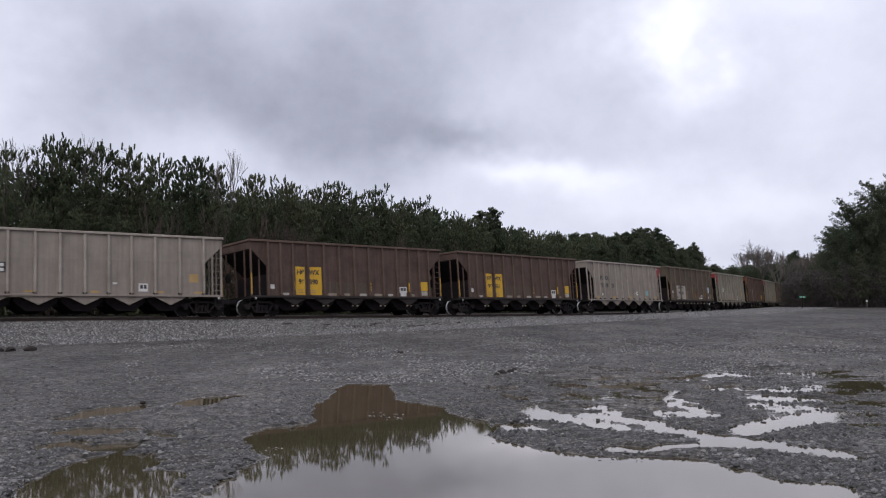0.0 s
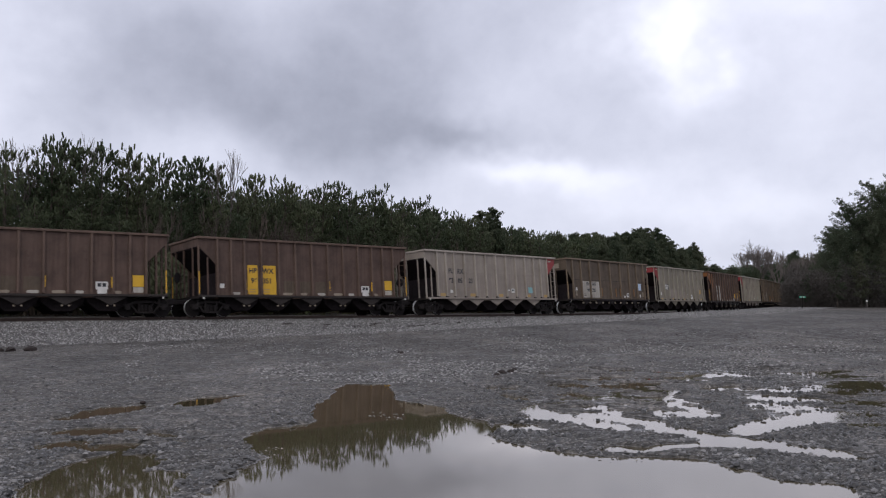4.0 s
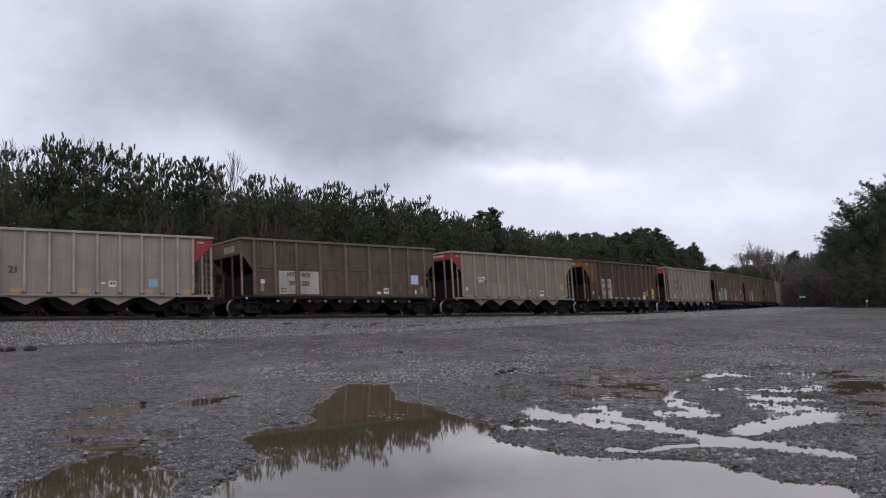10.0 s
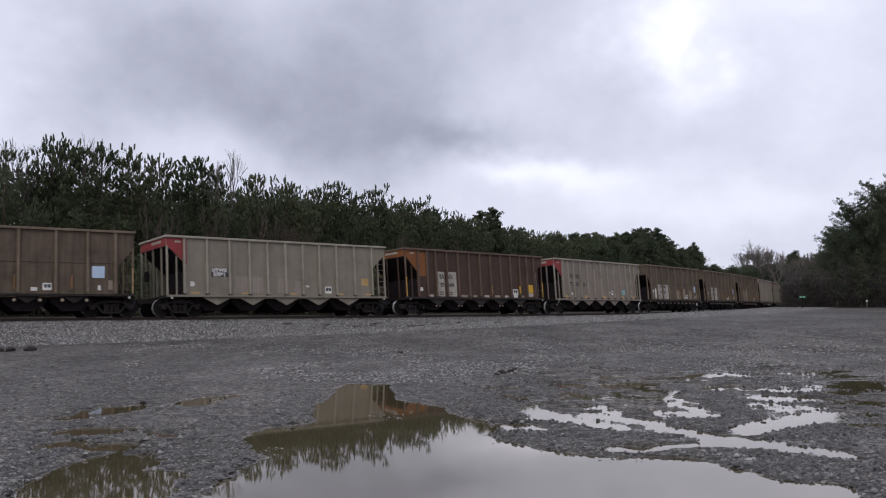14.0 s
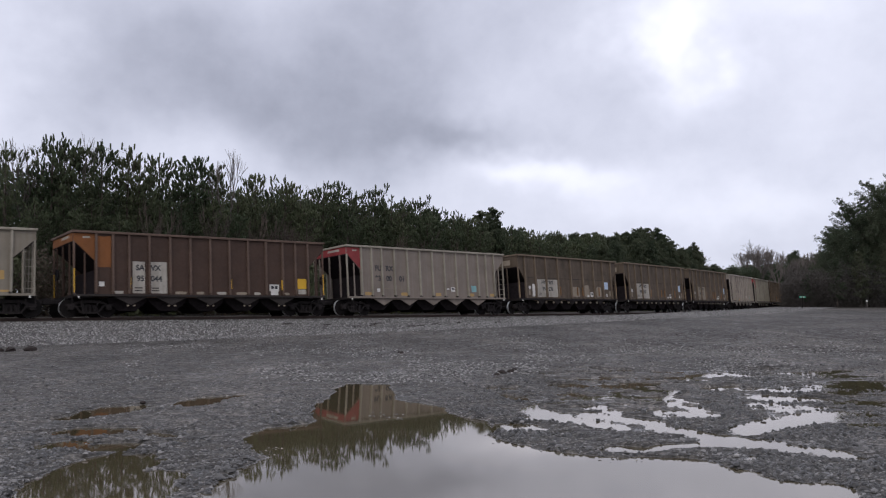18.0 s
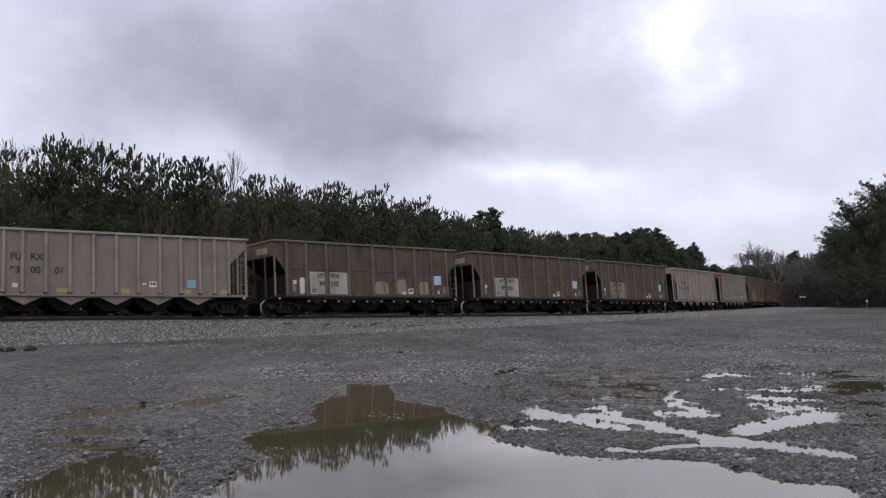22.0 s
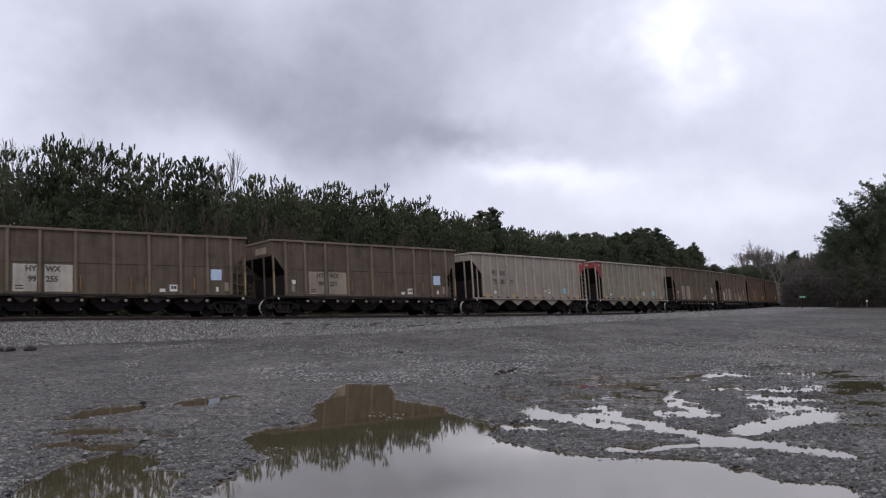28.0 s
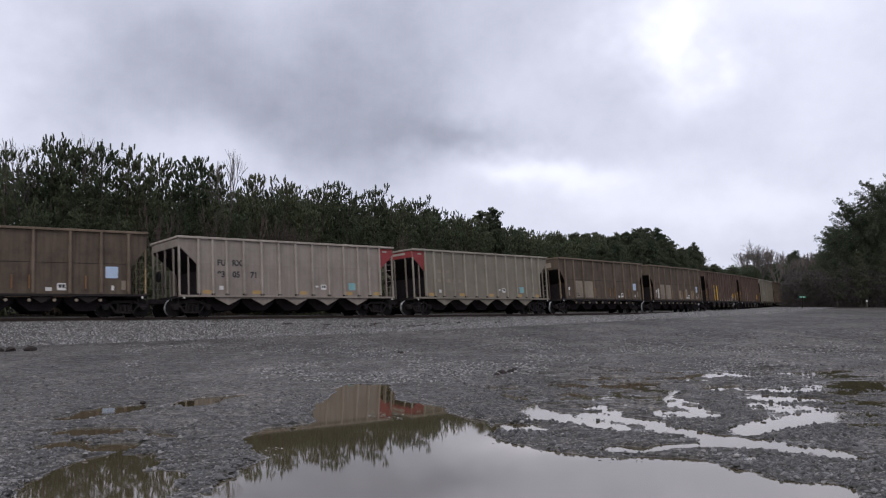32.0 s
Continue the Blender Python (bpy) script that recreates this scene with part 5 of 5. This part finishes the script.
    x, y = beside(s, np.where(rng.random(n) < 0.72, rng.uniform(-40, -21, n), rng.uniform(-60, -30, n)))
    top = np.interp(s, [165, 190, 200, 260, 300, 410], [10.5, 9.5, 9.0, 10.5, 12.5, 17.0]) * (0.72 + 0.5 * vnoise(x * 0.22, y * 0.22, 8))
    z = 1.2 + top * rng.random(n) ** 0.75
    v1, f1 = spikes(rng, np.stack([x, y, z], 1), np.array([0, 0, 0.6]) + rng.normal(0, 0.8, (n, 3)), 0.8, 0.17, 0.35)
    # where the line leaves the view between the trees
    n = 75000
    x, y = rng.uniform(70, 260, n), 335 + rng.uniform(0, 40, n)
    top = (13.5 + 4.5 * np.clip((x - 113) / 20, 0, 1)) * (0.72 + 0.5 * vnoise(x * 0.12, y * 0.12, 14))
    v3, f3 = spikes(rng, np.stack([x, y, 1.2 + top * rng.random(n) ** 0.8], 1), np.array([0, 0, 0.6]) + rng.normal(0, 0.8, (n, 3)), 1.5, 0.3, 0.3)
    v1, f1 = np.concatenate([v1, v3]), np.concatenate([f1, f3 + len(v1)])
    tagged(new("far_wood", fast_mesh("far_wood", v1, f1, M_PINE2)), "far dark mixed wood along the railway", "woods", kind="stuff")
    n = 150000
    y = 116 + np.where(rng.random(n) < 0.72, 55, 180) * rng.random(n) ** 1.4
    edge = np.maximum(np.interp(y, TY, TX) + 4.2, 0.3725 * y) + np.abs(rng.normal(0, 0.7, n))
    x = edge + 90 * rng.random(n) ** 1.6
    side = np.clip((x - edge) / 14, 0, 1)
    top = (4.6 - 0.4 * side + 0.045 * np.maximum(0, y - 150)) * (0.42 + 0.75 * vnoise(x * 0.16, y * 0.12, 9) + 0.4 * vnoise(x * 0.5, y * 0.4, 10))
    z = 1.2 + top * rng.random(n) ** 0.8
    v2, f2 = spikes(rng, np.stack([x, y, z], 1), np.array([0, 0, 0.8]) + rng.normal(0, 0.8, (n, 3)), 0.6, 0.04, 0.3)
    tagged(new("far_thicket", fast_mesh("far_thicket", v2, f2, M_DEADWOOD)), "brown leafless thicket behind the tall pines", "woods", kind="stuff")


def build_small_things():
    # street-name sign at the end of the lot
    root = new("street_sign")
    x, y = 39.7, 100.0
    root.location = (x, y, float(land(np.array([x]), np.array([y]))[0]))
    part("post", add_rod(bmesh.new(), (0, 0, -0.2), (0, 0, 1.46), 0.035, 8), M_STEEL, root)
    part("blade", box(-0.34, 0.34, -0.015, 0.015, 1.28, 1.47, bevel=0.005), M_GREEN, root, "green enamelled name blade")
    part("name_bar", box(-0.25, 0.25, -0.019, -0.015, 1.345, 1.405), M_WHITE, root)
    tagged(root, "green street-name sign on a dark post", "street sign")
    mk = new("marker_post")
    x, y = 53.6, 114.5
    mk.location = (x, y, float(land(np.array([x]), np.array([y]))[0]))
    part("post", add_rod(bmesh.new(), (0, 0, -0.2), (0, 0, 0.9), 0.05, 6), M_BARE, mk)
    part("cap", box(-0.09, 0.09, -0.05, 0.05, 0.72, 0.98, bevel=0.02), M_WHITE, mk, "white painted top")
    tagged(mk, "small post with a white top before the trees", "post")
    # sticks and clods on the bank
    rng = random.Random(4)
    for s, d, l in ((7.0, 5.6, 0.9), (8.2, 6.4, 1.1), (9.6, 6.0, 0.7), (10.4, 5.2, 1.2), (12.2, 6.8, 0.8), (14.0, 6.0, 1.0), (16.2, 5.6, 0.6), (5.2, 4.8, 1.0), (18.5, 6.6, 0.8), (11.2, 7.2, 0.9)):
        x, y = beside(s, d)
        z = float(land(np.array([x]), np.array([y]))[0])
        bm = bmesh.new()
        l *= 0.62
        add_rod(bm, (-l / 2, 0, 0.02), (0, 0.06, 0.05), 0.03, 5, 0.025), add_rod(bm, (0, 0.06, 0.05), (l / 2, -0.03, 0.03), 0.025, 5, 0.012)
        add_rod(bm, (0, 0.06, 0.05), (l * 0.2, 0.22, 0.10), 0.014, 5, 0.006)
        me = bpy.data.meshes.new("stick")
        bm.to_mesh(me)
        bm.free()
        me.materials.append(M_TIE)
        ob = new("stick", me)
        ob.matrix_basis = pose(float(x), float(y), z + 0.02, 0, 0, rng.uniform(-40, 50))
        tagged(ob, "dark weathered stick lying on the ballast bank", "stick", "sticks on the bank")
    for x, y, r in ((-13.8, 30.4, 0.24), (-14.4, 30.3, 0.20), (-14.75, 30.2, 0.18), (-4.9, 14.9, 0.06), (1.40, 21.4, 0.13), (1.62, 21.9, 0.10), (1.22, 20.7, 0.09), (1.75, 22.4, 0.08), (2.3, 13.0, 0.07), (-1.35, 29, 0.12), (4.4, 12.6, 0.09)):
        bm = bmesh.new()
        bmesh.ops.create_icosphere(bm, subdivisions=2, radius=r)
        for v in bm.verts:
            v.co *= 0.8 + 0.45 * noise.noise(v.co * (1.6 / r) + Vector((x, y, 0)))
            v.co.z *= 0.6
        me = bpy.data.meshes.new("stone")
        bm.to_mesh(me)
        bm.free()
        me.materials.append(M_TIE)
        ob = new("stone", me)
        ob.location = (x, y, float(land(np.array([x]), np.array([y]))[0]) + r * 0.2)
        tagged(ob, "dark wet rock on the gravel lot", "stone", "rocks on the lot")
    # weeds behind the rails
    g = np.random.default_rng(12)
    n = 9000
    s = g.uniform(-24, 60, n)
    d = g.uniform(-9.5, -3.2, n)
    x, y = beside(s, d)
    ok = vnoise(x * 0.5, y * 0.5, 4) > 0.45
    x, y = x[ok], y[ok]
    v, f = spikes(g, np.stack([x, y, land(x, y)], 1), np.array([0, 0, 1.0]), 0.55, 0.03, 0.35)
    tagged(new("weeds", fast_mesh("weeds", v, f, M_GRASS)), "patchy green weeds behind the rails", "grass", kind="stuff")


# ---------------------------------------------------------------- what moves
def gone(t):
    """Metres that the train has rolled by t seconds."""
    return 0.96 * (4.76979 * t + 0.0144806 * t ** 2 + 6.776e-5 * t ** 3 - 3.30882e-6 * t ** 4)


def car_pose(i, t):
    s = 4.80 + PITCH * (i - 1) + U0 - gone(t)
    x0, y0, _ = track(s - 6.0)
    x1, y1, _ = track(s + 6.0)
    return pose(float(x0 + x1) / 2, float(y0 + y1) / 2, RAIL_Z, -BANK, 0, math.degrees(math.atan2(y1 - y0, x1 - x0)))


def motions():
    for i, car in enumerate(CARS):
        walk(car, [(t * 0.5, car_pose(i, t * 0.5)) for t in range(65)])
    turns = [(t * 0.1, Matrix.Rotation(-gone(t * 0.1) / 0.457, 4, "Y")) for t in range(321)]
    for car, ws, dx in WHEELSETS:
        off = Matrix.Translation((dx, 0, 0.457))
        walk(ws, [(t, off @ m4) for t, m4 in turns])


build_ground()
scatter("loose_gravel", 66000, place_lot, lambda r, n, x, y: r.uniform(0.15, 1.0, n) ** 2 * 0.016 + 0.006 + (r.random(n) < 0.05) * r.uniform(0.0, 0.03, n), M_STONE, "scattered wet grey gravel stones on the lot", 1)
scatter("muddy_clods", 110000, place_rim, lambda r, n, x, y: r.uniform(0.006, 0.019, n) * (1 + (r.random(n) < 0.12) * 1.1), M_CLOD, "dark wet stones along the puddle margins", 7, 0.8, 0.1)
scatter("churned_stones", 15000, place_rough, lambda r, n, x, y: r.uniform(0.010, 0.026, n) * (1 + (r.random(n) < 0.12) * 1.1), M_CLOD, "dark muddy stones and clods on the wet lot", 9, 0.9, 0.1)
scatter("broken_clods", 26000, place_clumps, lambda r, n, x, y: r.uniform(0.012, 0.034, n) * (1 + (r.random(n) < 0.1) * 0.8), M_CLOD, "dark wet clods in patches on the lot", 14, 0.7, 0.15)
scatter("shoal_stones", 80, place_shoal, lambda r, n, x, y: r.uniform(0.012, 0.03, n), M_BALLAST, "small stones standing out of the muddy puddle", 8, 0.5, 0.1, -9.0, True)
scatter("far_gravel", 14000, place_far_lot, lambda r, n, x, y: r.uniform(0.02, 0.05, n), M_GROUND, "scattered gravel further across the lot", 2, far=True)
scatter("coarse_gravel", 34000, place_middle, lambda r, n, x, y: r.uniform(0.018, 0.046, n), M_BALLAST, "drifts of paler coarse stones across the lot", 5)
scatter("ballast", 85000, place_bank, lambda r, n, x, y: r.uniform(0.025, 0.062, n), M_BALLAST, "coarse grey ballast stones on the track bank", 3, 0.75, far=True)
build_track()
build_train()
build_woods()
build_small_things()
motions()
